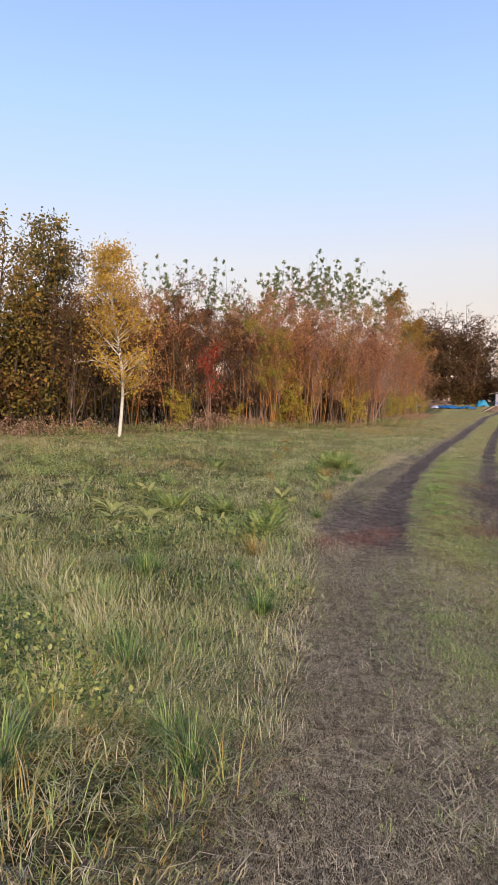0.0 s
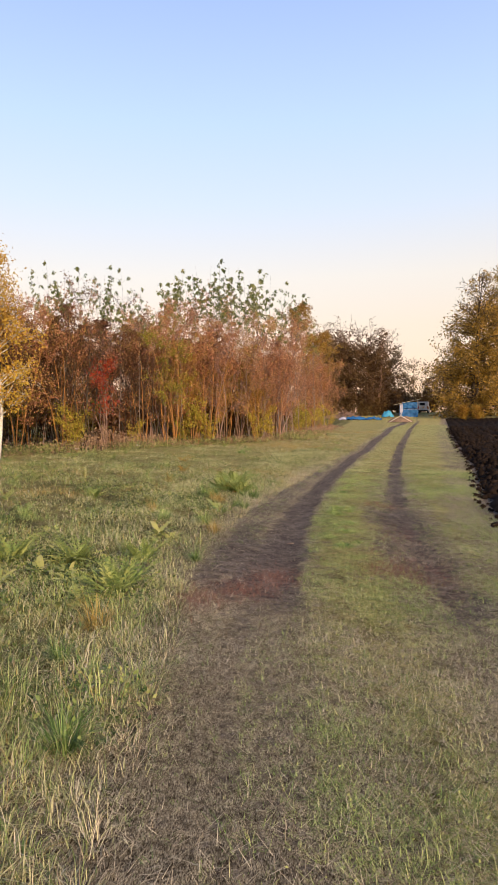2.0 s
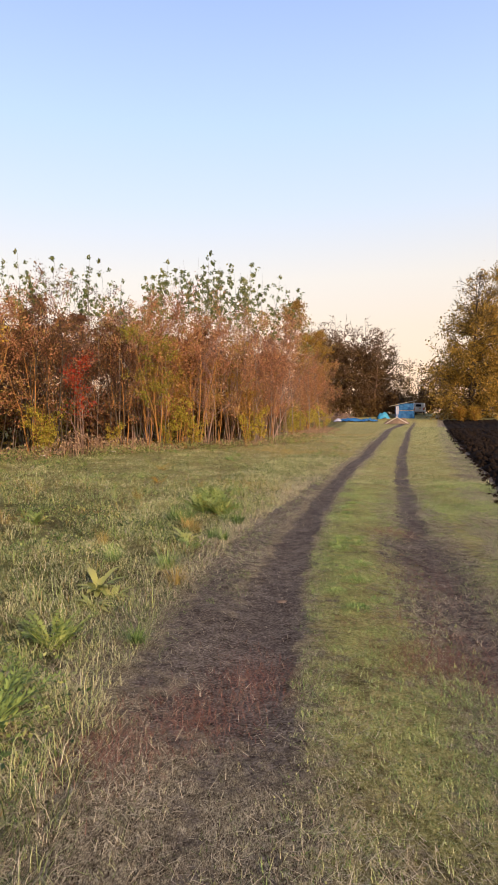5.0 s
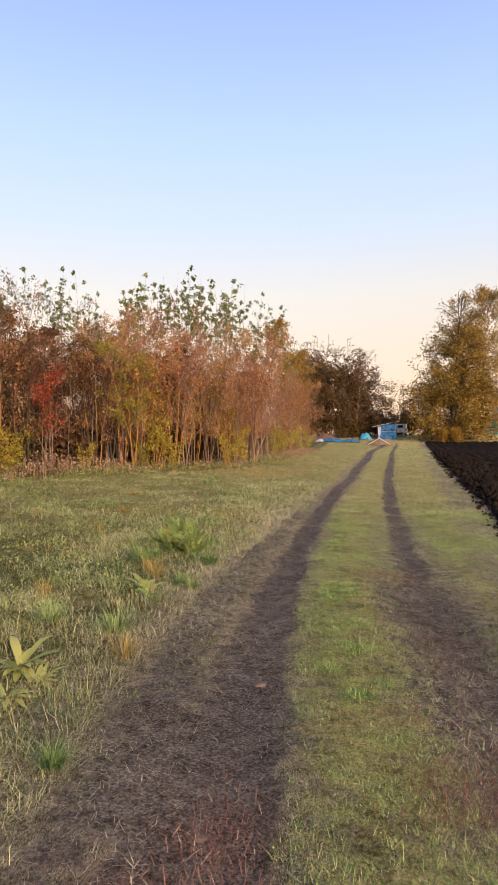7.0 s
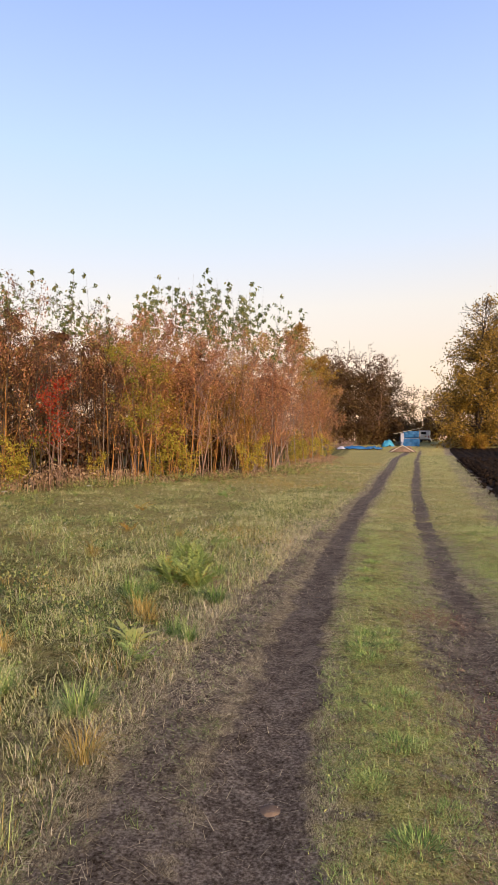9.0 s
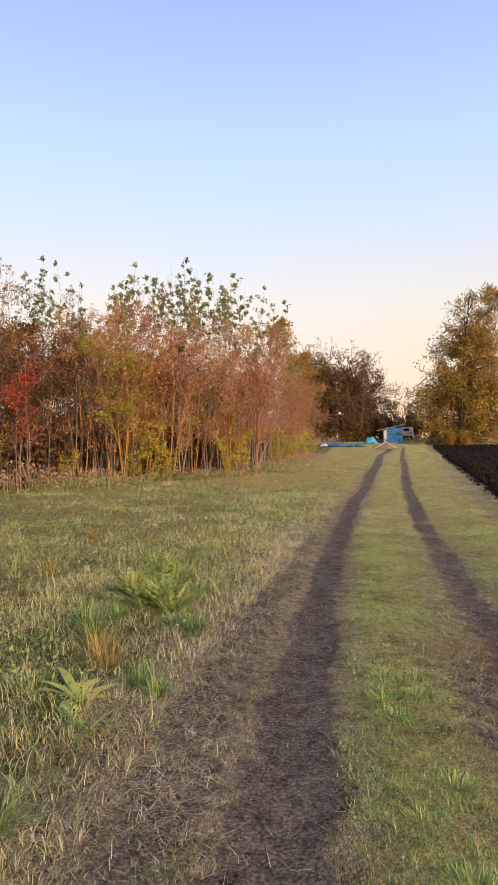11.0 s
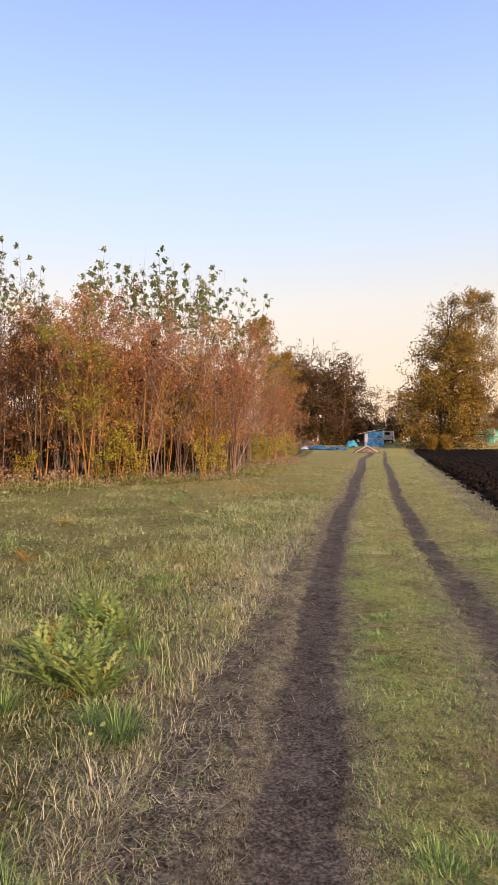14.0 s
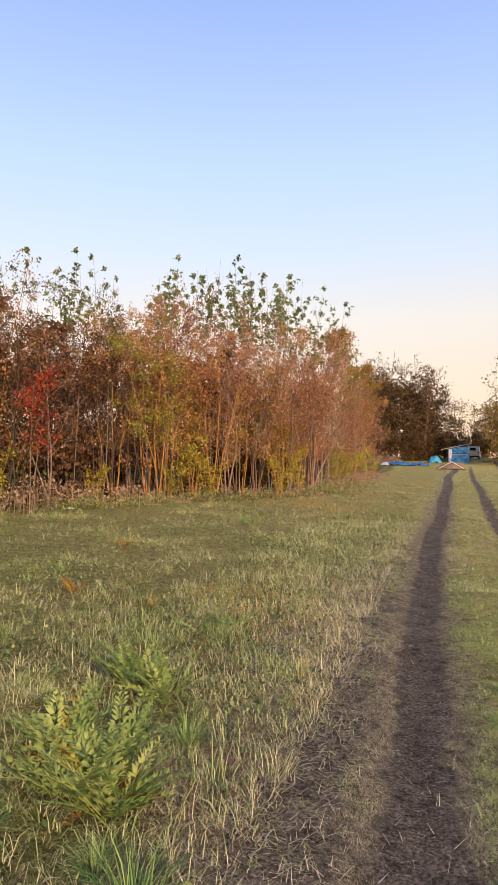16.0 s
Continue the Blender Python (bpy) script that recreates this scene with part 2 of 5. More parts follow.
TURQUOISE = rough_mat("turquoise_paint", (0.03, 0.42, 0.43), (0.05, 0.55, 0.56), 3, 0.6, 0.2, 0.01)
TURQUOISE_PALE = rough_mat("pale_turquoise_paint", (0.24, 0.60, 0.56), (0.34, 0.70, 0.66), 3, 0.6, 0.2, 0.01)
ROOF_GREY = rough_mat("grey_roof_sheet", (0.16, 0.15, 0.15), (0.28, 0.27, 0.27), 4, 0.7)
ROOF_BROWN = rough_mat("brown_roof_sheet", (0.10, 0.06, 0.045), (0.20, 0.13, 0.10), 4, 0.7)
DARK_GLASS = rough_mat("dark_glass", (0.015, 0.018, 0.02), (0.03, 0.035, 0.04), 2, 0.08, 0.0, 0.001)
RUBBER = rough_mat("rubber", (0.015, 0.015, 0.015), (0.03, 0.03, 0.03), 20, 0.8)
RED_PAINT = rough_mat("red_lens", (0.35, 0.02, 0.015), (0.5, 0.04, 0.03), 5, 0.3, 0.05, 0.002)
TARP_PALE = rough_mat("pale_lilac_plastic", (0.34, 0.34, 0.50), (0.52, 0.52, 0.66), 2, 0.5, 0.4, 0.05)
ROOF_PALE = rough_mat("pale_roof_board", (0.38, 0.33, 0.26), (0.58, 0.52, 0.44), 4, 0.8)
BOARD_PALE = rough_mat("pale_board", (0.48, 0.42, 0.37), (0.68, 0.62, 0.56), 5, 0.8)

# ---- ground ----
def table(ys, xs, soft=3.0):
    """A smooth line x(y) through a few knots."""
    y = np.arange(-60.0, 420.0, 0.25)
    x = np.interp(y, ys, xs)
    k = int(soft / 0.25)
    pad = np.pad(x, k, mode="edge")
    x = np.convolve(pad, np.ones(2 * k + 1) / (2 * k + 1), "same")[k:-k]
    return lambda q: np.interp(q, y, x)


rut_left = table([-60, 3.5, 7.4, 10.8, 13.2, 17.4, 20, 24.8, 28.7, 36, 44.5, 64, 80, 100, 420], [0.1, 0.17, 0.2, 0.5, 0.84, 1.55, 2.05, 3.0, 3.95, 5.45, 7.4, 11.4, 15.4, 20.0, 60], 1.25)
rut_right = table([-60, 4, 7.7, 9, 11.2, 13.4, 15, 17.6, 20.3, 25, 29, 36.3, 44.5, 57, 100, 420], [1.7, 1.75, 1.85, 1.95, 2.15, 2.43, 2.73, 3.25, 3.68, 4.65, 5.45, 7.1, 8.95, 11.7, 21.8, 62], 1.25)
field_edge = table([-60, 0, 6, 11.75, 16.1, 21, 28, 40.5, 116, 420], [2.6, 2.7, 3.0, 3.7, 4.75, 6.2, 7.8, 10.8, 30, 110], 1.5)
wood_edge = table([-60, 5, 17, 19.5, 22.5, 26, 30, 33.5, 37, 43, 58, 80, 420], [-60, -34, -16, -12.5, -9.3, -6.7, -4.6, -2.0, 0.8, 2.0, 4.3, 8.0, 60], 1.0)


def wobble(x, y, s, k=0.0):
    return (np.sin(x * s + 1.3 * np.sin(y * s * 0.7 + k)) + np.sin(y * s * 1.21 + 1.7 * np.sin(x * s * 0.83 + k + 2.0)) + np.sin((x + y) * s * 0.57 + k * 1.7)) / 3


def bell(d, w):
    return np.exp(-(d / w) ** 2)


def rut_depth(x, y):
    fade = np.clip((y - 4.0) / 5.0, 0.15, 1)
    return bell(x - rut_left(y), 0.34) * fade + bell(x - rut_right(y), 0.34) * np.clip((y - 5.0) / 4.0, 0, 1)


def ground_z(x, y):
    x, y = np.asarray(x, float), np.asarray(y, float)
    lean = -0.0375 * np.clip(x, -4, 6) * np.clip((40 - y) / 20, 0, 1)
    near = np.clip((60 - y) / 30, 0, 1)
    rise = np.clip((y - 90) / 35, 0, 1)
    return lean + 1.4 * rise * rise * (3 - 2 * rise) + near * (0.025 * wobble(x, y, 0.9) + 0.012 * wobble(x, y, 3.1, 1.0)) - 0.055 * rut_depth(x, y) * near


def gz(x, y):
    return float(ground_z(x, y))


def make_mesh(name, verts, quads):
    """A mesh out of arrays of points and four-cornered faces."""
    verts, quads = np.asarray(verts, np.float32), np.asarray(quads, np.int32)
    me = bpy.data.meshes.new(name)
    me.vertices.add(len(verts))
    me.vertices.foreach_set("co", verts.ravel())
    me.loops.add(quads.size)
    me.loops.foreach_set("vertex_index", quads.ravel())
    me.polygons.add(len(quads))
    me.polygons.foreach_set("loop_start", np.arange(0, quads.size, 4, dtype=np.int32))
    me.update(calc_edges=True)
    me.validate()
    return me


def part(name, me, mat, parent=None, label="", smooth=False):
    ob = new(name, me)
    if mat:
        me.materials.append(mat)
    if smooth:
        me.polygons.foreach_set("use_smooth", np.ones(len(me.polygons), dtype=bool))
    if parent:
        ob.parent = parent
    return tagged(ob, label)


def grid_mesh(name, xs, ys, zf):
    X, Y = np.meshgrid(xs, ys)
    Z = zf(X, Y)
    nx = len(xs)
    i = (np.arange(len(ys) - 1)[:, None] * nx + np.arange(nx - 1)[None, :]).ravel()
    return make_mesh(name, np.stack([X, Y, Z], -1).reshape(-1, 3), np.stack([i, i + 1, i + 1 + nx, i + nx], -1)), X, Y


def spread(a, b, first, grow, far):
    out, step, v = [], first, b
    while v < far:
        v += step
        step *= grow
        out.append(v)
    return out


xr = np.arange(-4, 7.01, 0.07)
xs = np.concatenate([-np.array(spread(0, 4, 0.1, 1.2, 900))[::-1], xr, np.arange(7.2, 26, 0.2), np.array(spread(0, 26, 0.3, 1.3, 900))])
ys = np.concatenate([-np.array(spread(0, 0, 0.15, 1.3, 900))[::-1], np.arange(0, 20, 0.09), np.array(spread(0, 20, 0.09, 1.02, 120)), np.array(spread(0, 121, 3, 1.2, 1500))])
ground_me, GX, GY = grid_mesh("ground", xs, ys, ground_z)
dl, dr = GX - rut_left(GY), GX - rut_right(GY)
rough_l = 1 + 0.35 * wobble(GX, GY, 4.0, 0.5)
ragged = (0.14 * wobble(GX, GY, 5.0, 1.5) + 0.10 * wobble(GX, GY, 11.0, 0.7)) * np.clip((18 - GY) / 6, 0.15, 1)
core = np.clip((np.interp(GY, [10, 12, 30, 60], [0.28, 0.22, 0.23, 0.34]) - np.abs(dl - 0.05 + 0.6 * ragged)) / np.interp(GY, [10, 20], [0.10, 0.16]), 0, 1)
soil = core * np.interp(GY, [2, 6.6, 7.6, 12, 40], [0.10, 0.16, 0.80, 0.85, 0.90]) * np.clip(0.86 + 0.5 * wobble(GX, GY, 2.7, 4.0), 0.35, 1)
# churned patch where the bare ground begins
soil = np.maximum(soil, 0.66 * np.clip((0.42 - np.abs(dl + 0.18 + ragged)) / 0.22, 0, 1) * np.clip((GY - 6.9) / 0.7, 0, 1) * np.clip((10.2 - GY) / 1.8, 0, 1) * np.clip(0.85 + 0.6 * wobble(GX, GY, 3.7, 1.0), 0.4, 1))
soil = np.maximum(soil, 0.50 * bell(dl + 0.48, 0.22 * rough_l) * np.clip((GY - 6.5) / 2, 0, 1) * np.clip((24 - GY) / 6, 0, 1))
soil = np.maximum(soil, np.clip((0.25 - np.abs(dr + ragged)) / 0.16, 0, 1) * np.interp(GY, [5, 7, 9, 40], [0.0, 0.5, 0.72, 0.84]) * np.clip(0.8 + 0.6 * wobble(GX, GY, 3.1, 2.0), 0.25, 1))
soil = np.maximum(soil, 0.58 * bell(dr + 0.05, 0.40 * rough_l) * np.clip((GY - 7.6) / 1.0, 0, 1) * np.clip((13.8 - GY) / 1.8, 0, 1))
soil = np.maximum(soil, 0.6 * bell(GX - field_edge(GY) - 0.1, 0.35 * rough_l))
straw = np.maximum(np.interp(GY, [2, 6, 8], [0.5, 0.6, 1.0]) * bell(dl + 0.45, 0.65 * rough_l) * np.clip((24 - GY) / 8, 0.15, 1), 0.8 * bell(dl, 0.42))
straw = np.maximum(straw, bell(dr, 0.5) * np.clip((22 - GY) / 9, 0.2, 0.85))
straw = np.maximum(straw, 0.48 * np.clip((7.5 - GY) / 2.5, 0, 1) * np.clip((GX + 1.0) / 1.0, 0, 1) * np.clip((1.05 - dl) / 0.5, 0.35, 1))
straw = np.maximum(straw, 0.75 * bell(GX - field_edge(GY) + 0.4, 0.45 * rough_l))
soil *= np.clip((105 - GY) / 15, 0, 1)
# litter darkened to paint in shade under the long grass and between the clumps
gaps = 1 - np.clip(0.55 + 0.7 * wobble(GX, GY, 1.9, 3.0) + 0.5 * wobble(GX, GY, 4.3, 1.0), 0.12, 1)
litter_shade = np.clip((-dl - 0.6) / 0.4, 0, 1) * np.interp(GY, [10, 20, 30], [1.0, 0.35, 0.22]) * np.clip(0.55 + 1.1 * gaps, 0, 1)
litter_shade = np.maximum(litter_shade, np.clip(1.0 - np.abs(GX - wood_edge(GY) - 0.2) / 1.0, 0, 0.8) * (GY > 12))
litter_shade = np.maximum(litter_shade, 0.95 * np.clip((wood_edge(GY) - GX) / 0.5, 0, 1) * (GY > 8))
litter_shade = np.maximum(litter_shade, 0.45 * np.clip((dl - 0.3) / 0.2, 0, 1) * np.clip(-wobble(GX, GY, 6.3, 2.0) * 1.6, 0, 1) * (GX < field_edge(GY)) * np.clip((22 - GY) / 6, 0, 1))
# Channels: bare soil, straw, and litter with its painted shade
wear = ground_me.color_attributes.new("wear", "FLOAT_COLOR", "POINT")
wear.data.foreach_set("color", np.stack([soil, straw, litter_shade, np.ones_like(soil)], -1).astype(np.float32).ravel())
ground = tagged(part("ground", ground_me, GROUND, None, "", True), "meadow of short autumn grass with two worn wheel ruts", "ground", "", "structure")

# ploughed field: furrows along its edge, rough dark clods
u = np.concatenate([np.arange(0, 8, 0.09), np.array(spread(0, 8, 0.12, 1.09, 120))])
v = np.concatenate([np.arange(-4, 45, 0.16), np.array(spread(0, 45, 0.18, 1.03, 100))])
U, V = np.meshgrid(u, v)
FX = field_edge(V) + U + 0.10 * wobble(U, V, 5.0, 3.0) * np.clip(1 - U, 0, 1)
rng = np.random.default_rng(5)
lump = 0.6 * wobble(FX, V, 3.3, 0.2) + 0.5 * wobble(FX, V, 7.7, 1.1) + 0.26 * rng.standard_normal(U.shape)
furrow = np.cos(U * 2 * np.pi / 0.85 + 1.3 * wobble(FX, V, 0.8))
FZ = ground_z(FX, V) + np.clip(U / 0.35, 0, 1) * (0.14 + 0.10 * furrow * (0.6 + 0.6 * wobble(FX, V, 0.6, 2.0)) + 0.10 * lump) - 0.03 * (U <= 0)
FZ = np.where(U > 0.1, np.maximum(FZ, ground_z(FX, V) + 0.04), FZ)
nu = len(u)
i = (np.arange(len(v) - 1)[:, None] * nu + np.arange(nu - 1)[None, :]).ravel()
field = part("ploughed_field", make_mesh("ploughed_field", np.stack([FX, V, FZ], -1).reshape(-1, 3), np.stack([i, i + 1, i + 1 + nu, i + nu], -1)), SOIL)
tagged(field, "freshly ploughed field of black soil in rough furrows", "field", "", "structure")

# loose clods on the field and along its edge
r = np.random.default_rng(6)
cv, cq = [], []
CUBE = np.array([[a, b, c] for a in (-1, 1) for b in (-1, 1) for c in (-1, 1)], float)
CUBE_Q = np.array([[0, 1, 3, 2], [4, 6, 7, 5], [0, 4, 5, 1], [2, 3, 7, 6], [0, 2, 6, 4], [1, 5, 7, 3]])
for j in range(2600):
    y = 4 + 56 * r.uniform(0, 1) ** 1.4
    d = abs(r.normal(0, 1.6)) - 0.25
    x = float(field_edge(y)) + d
    s = r.uniform(0.025, 0.11) * (0.5 if d < 0.1 else 1)
    lift = 0.13 * min(1, max(0, d) / 0.35)
    cv.append(np.array([x, y, gz(x, y) + lift + s * 0.25]) + CUBE * s * r.uniform(0.45, 1.0, (8, 3)) @ np.linalg.qr(r.standard_normal((3, 3)))[0])
    cq.append(CUBE_Q + 8 * j)
tagged(part("clods", make_mesh("clods", np.concatenate(cv), np.concatenate(cq)), SOIL), "loose clods of black soil along the ploughed field", "soil", "", "stuff")

# ---- trees and bushes ----
def tubes(paths):
    """Tapered round limbs: each path is (points, radii, sides)."""
    V, Q, base = [], [], 0
    for pts, rad, k in paths:
        pts = np.asarray(pts, float)
        d = np.gradient(pts, axis=0)
        d /= np.linalg.norm(d, axis=1)[:, None] + 1e-9
        ref = np.where(np.abs(d[:, 2:3]) < 0.9, np.array([[0, 0, 1.0]]), np.array([[1.0, 0, 0]]))
        a = np.cross(d, ref)
        a /= np.linalg.norm(a, axis=1)[:, None] + 1e-9
        b = np.cross(d, a)
        ang = np.arange(k) * 2 * np.pi / k
        ring = pts[:, None] + np.asarray(rad)[:, None, None] * (np.cos(ang)[None, :, None] * a[:, None] + np.sin(ang)[None, :, None] * b[:, None])
        V.append(ring.reshape(-1, 3))
        n = len(pts)
        i, j = np.meshgrid(np.arange(n - 1), np.arange(k), indexing="ij")
        q = np.stack([i * k + j, i * k + (j + 1) % k, (i + 1) * k + (j + 1) % k, (i + 1) * k + j], -1).reshape(-1, 4)
        Q.append(q + base)
        base += n * k
    return np.concatenate(V), np.concatenate(Q)


def leaf_quads(c, size, rng, droop=0.3, slim=0.55):
    """Leaves as folded kites about the points c."""
    n = len(c)
    along = rng.standard_normal((n, 3))
    along[:, 2] -= droop
    along /= np.linalg.norm(along, axis=1)[:, None]
    side = np.cross(along, rng.standard_normal((n, 3)))
    side /= np.linalg.norm(side, axis=1)[:, None]
    up = np.cross(along, side)
    s = (size * rng.uniform(0.6, 1.3, n))[:, None]
    V = np.stack([c, c + along * s * 0.45 + side * s * slim * 0.5 + up * s * 0.1, c + along * s, c + along * s * 0.45 - side * s * slim * 0.5 + up * s * 0.1], 1)
    return V.reshape(-1, 3), np.arange(4 * n).reshape(n, 4)


def limb(rng, start, heading, length, r, n=6, bend=0.12, lift=0.0):
    """A wandering limb: its points, radii and last heading."""
    p, h = [np.array(start, float)], np.array(heading, float)
    h /= np.linalg.norm(h)
    for _ in range(n - 1):
        h = h + rng.normal(0, bend, 3) + np.array([0, 0, lift])
        h /= np.linalg.norm(h)
        p.append(p[-1] + h * length / (n - 1))
    return np.array(p), np.linspace(r, r * 0.28, n)


def point_on(p, s):
    f = s * (len(p) - 1)
    i = min(int(f), len(p) - 2)
    return p[i] + (p[i + 1] - p[i]) * (f - i), (p[i + 1] - p[i]) / (np.linalg.norm(p[i + 1] - p[i]) + 1e-9)


def grow(seed, height, stems=1, r=0.06, lean=0.12, first=0.25, boughs=16, reach=0.35, steep=0.8, twigs=5, leaves=2500, leaf=0.06, bare_top=0.0,
         low=0.0, droop=0.3, sag=0.02, taper=1.0, slim=0.55, clump=0.12, crown_shape=None, twig_len=0.45, spread_low=0.0, twig_r=0.0028, bare_from=0.55, crook=0.05):
    """Limbs and leaves of one tree: stems from one foot, boughs on them, twigs on those, leaves round the twigs."""
    rng = np.random.default_rng(seed)
    paths, spots, fine = [], [], []
    for k in range(stems):
        a = rng.uniform(0, 2 * np.pi)
        out = np.array([np.cos(a), np.sin(a), 0]) * lean * (0.4 + rng.uniform(0, 1)) * (1 if stems > 1 else 0.35)
        H = height * (rng.uniform(0.72, 1.0) if stems > 1 else 1.0)
        foot = np.array([np.cos(a), np.sin(a), 0]) * (0.12 * r / 0.03 * rng.uniform(0.3, 1) if stems > 1 else 0)
        p, rad = limb(rng, foot, out + np.array([0, 0, 1]), H * 1.02, r * rng.uniform(0.7, 1.0), 9, crook, 0.03 + crook * 0.35)
        rad = np.linspace(rad[0], rad[0] * 0.12, len(p))
        paths.append((p, rad, 6))
        for _ in range(boughs):
            s = first + (0.97 - first) * rng.uniform(0, 1) ** 0.85
            at, d = point_on(p, s)
            f = (s - first) / (1 - first)
            w = crown_shape(f) if crown_shape else (1 - f) ** 0.6 * (0.35 + 0.65 * min(1, f * 5))
            L = height * reach * (0.15 + 0.85 * w) * rng.uniform(0.7, 1.15)
            b = rng.uniform(0, 2 * np.pi)
            bp, br = limb(rng, at, np.array([np.cos(b), np.sin(b), steep * (1 - spread_low * (1 - f))]) , L, max(0.005, r * 0.42 * (1 - 0.65 * s)), 5, 0.14, -sag)
            paths.append((bp, br, 3))
            for _ in range(twigs):
                st = rng.uniform(0.25, 1.0)
                ta, td = point_on(bp, st)
                tp, tr = limb(rng, ta, td * 0.8 + rng.normal(0, 0.55, 3) + np.array([0, 0, 0.15 - sag * 3]), L * twig_len * rng.uniform(0.5, 1.1), max(twig_r, br[0] * 0.3), 3, 0.2, -sag)
                paths.append((tp, tr, 3))
                fine.append(tp)
    pts = np.array(fine)
    n = len(pts)
    pick = rng.integers(0, n, leaves)
    f = rng.uniform(0, 1, leaves) * 1.999
    i = f.astype(int)
    c = pts[pick, i] + (pts[pick, i + 1] - pts[pick, i]) * (f - i)[:, None] + rng.normal(0, clump, (leaves, 3))
    keep = (c[:, 2] > low * height) & (rng.uniform(0, 1, leaves) > bare_top * np.clip((c[:, 2] / height - bare_from) / 0.35, 0, 1))
    c = c[keep]
    return tubes(paths), leaf_quads(c, leaf, rng, droop, slim)


def tree(name, seed, bark, foliage, label, category, group="", **how):
    """One tree or bush: an empty at its foot with the limbs and the crown under it."""
    (tv, tq), (lv, lq) = grow(seed, **how)
    root = new(name)
    part("trunk", make_mesh("trunk", tv, tq), bark, root, "", True)
    part("crown", make_mesh("crown", lv, lq), foliage, root)
    return tagged(root, label, category, group)


def stand(kinds, spots, rng, low=0.85, high=1.15):
    """Put trees of the kinds given on the spots: the first of each is moved there, the others are copies."""
    for x, y, k in spots:
        proto = kinds[k % len(kinds)]
        s = rng.uniform(low, high)
        m = Matrix.LocRotScale((x, y, gz(x, y) - 0.05), Euler((rng.normal(0, 0.03), rng.normal(0, 0.03), rng.uniform(0, 6.28))), None)
        if proto.location.length > 0:
            ob = copy_thing(proto, m)
        else:
            ob = proto
            ob.matrix_basis = m
        ob.scale = (s, s, s * rng.uniform(0.94, 1.06))


rng = np.random.default_rng(11)
SAPLING = dict(height=7.4, stems=3, r=0.033, lean=0.17, crook=0.09, first=0.16, boughs=13, reach=0.30, steep=0.9, twigs=4, leaves=2700, leaf=0.080, low=0.13, clump=0.085, bare_top=0.55, bare_from=0.76, twig_r=0.0045)
russet = [tree("thicket_tree", 100 + k, BARK_WARM if k == 0 else BARK_BROWN, RUSSET, "slender many-stemmed thicket tree with russet autumn leaves", "tree", "thicket trees", **SAPLING) for k in range(4)]
ochre = [tree("thicket_tree", 120 + k, BARK_WARM, OCHRE, "slender many-stemmed thicket tree with ochre autumn leaves", "tree", "thicket trees", **{**SAPLING, "height": 6.2}) for k in range(1)]
bare = [tree("thicket_tree", 130 + k, BARK_PINK, RUSSET, "half-bare thicket tree of pale pinkish twigs", "tree", "thicket trees", **{**SAPLING, "leaves": 750, "twigs": 8, "boughs": 12, "height": 7.1, "twig_r": 0.006}) for k in range(2)]
tall = [tree("maple_sapling", 140 + k, BARK_GREY, GREEN, "tall thin sapling with green leaf tufts at the top", "tree", "tall saplings",
             height=8.9, stems=1, r=0.024, lean=0.16, first=0.6, boughs=9, reach=0.12, steep=1.6, twigs=1, twig_len=0.3, leaves=150, leaf=0.135, low=0.66, droop=0.9, clump=0.04, twig_r=0.005) for k in range(4)]
olive = [tree("roadside_tree", 150 + k, BARK_DARK, OLIVE, "dense dark tree with olive-green leaves", "tree", "dark trees at the wood's end",
              height=8.6, stems=2, r=0.07, lean=0.08, first=0.06, boughs=26, reach=0.27, steep=0.9, twigs=5, leaves=3200, leaf=0.15, low=0.03, clump=0.18) for k in range(3)]
# Inner trees in the darkened russet, which stands in for shade in the wood
deep = [tree("inner_tree", 160 + k, BARK_DARK, RUSSET_DARKENED, "thicket tree deep in the wood, its brown darkened for shade", "tree", "inner thicket trees", **{**SAPLING, "height": 7.0, "leaves": 1050, "leaf": 0.23, "twigs": 1, "boughs": 7, "low": 0.0, "first": 0.05, "bare_top": 0.6}) for k in range(2)]
shrub = [tree("yellow_bush", 165 + k, BARK_WARM, YELLOW_GREEN, "low bush with yellow-green leaves at the wood's edge", "bush", "yellow bushes",
              height=2.6, stems=4, r=0.016, lean=0.3, first=0.15, boughs=7, reach=0.24, steep=0.9, twigs=3, leaves=700, leaf=0.10, low=0.12, clump=0.10) for k in range(2)]


def along_wood(n, y0, y1, depth0, depth1, kinds):
    out = []
    for _ in range(n):
        y = rng.uniform(y0, y1)
        # set back square to the wood's edge
        x = float(wood_edge(y))
        sl = float(wood_edge(y + 0.5) - wood_edge(y - 0.5))
        nrm = np.array([-1.0, sl]) / np.hypot(1, sl)
        d = rng.uniform(depth0, depth1)
        out.append((x + nrm[0] * d, y + nrm[1] * d, int(rng.integers(0, 99))))
    return out


# Darker copies for the left stretch, the gloom put into leaf and bark colour
dusky = [tree("thicket_tree", 135 + k, BARK_DARK, RUSSET_DARKENED, "slender many-stemmed thicket tree, leaves darkened brown for shade", "tree", "thicket trees", **{**SAPLING, "leaves": 2000}) for k in range(2)]
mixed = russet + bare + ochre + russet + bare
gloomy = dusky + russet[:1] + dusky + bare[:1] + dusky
stand(mixed, along_wood(22, 30.5, 40, 0.5, 2.0, mixed) + along_wood(18, 31, 43, 2.0, 5, mixed) + along_wood(30, 40, 80, 0.5, 4.0, mixed), rng, 0.85, 1.1)
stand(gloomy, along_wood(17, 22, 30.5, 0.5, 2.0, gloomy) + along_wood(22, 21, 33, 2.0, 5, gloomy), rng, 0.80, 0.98)
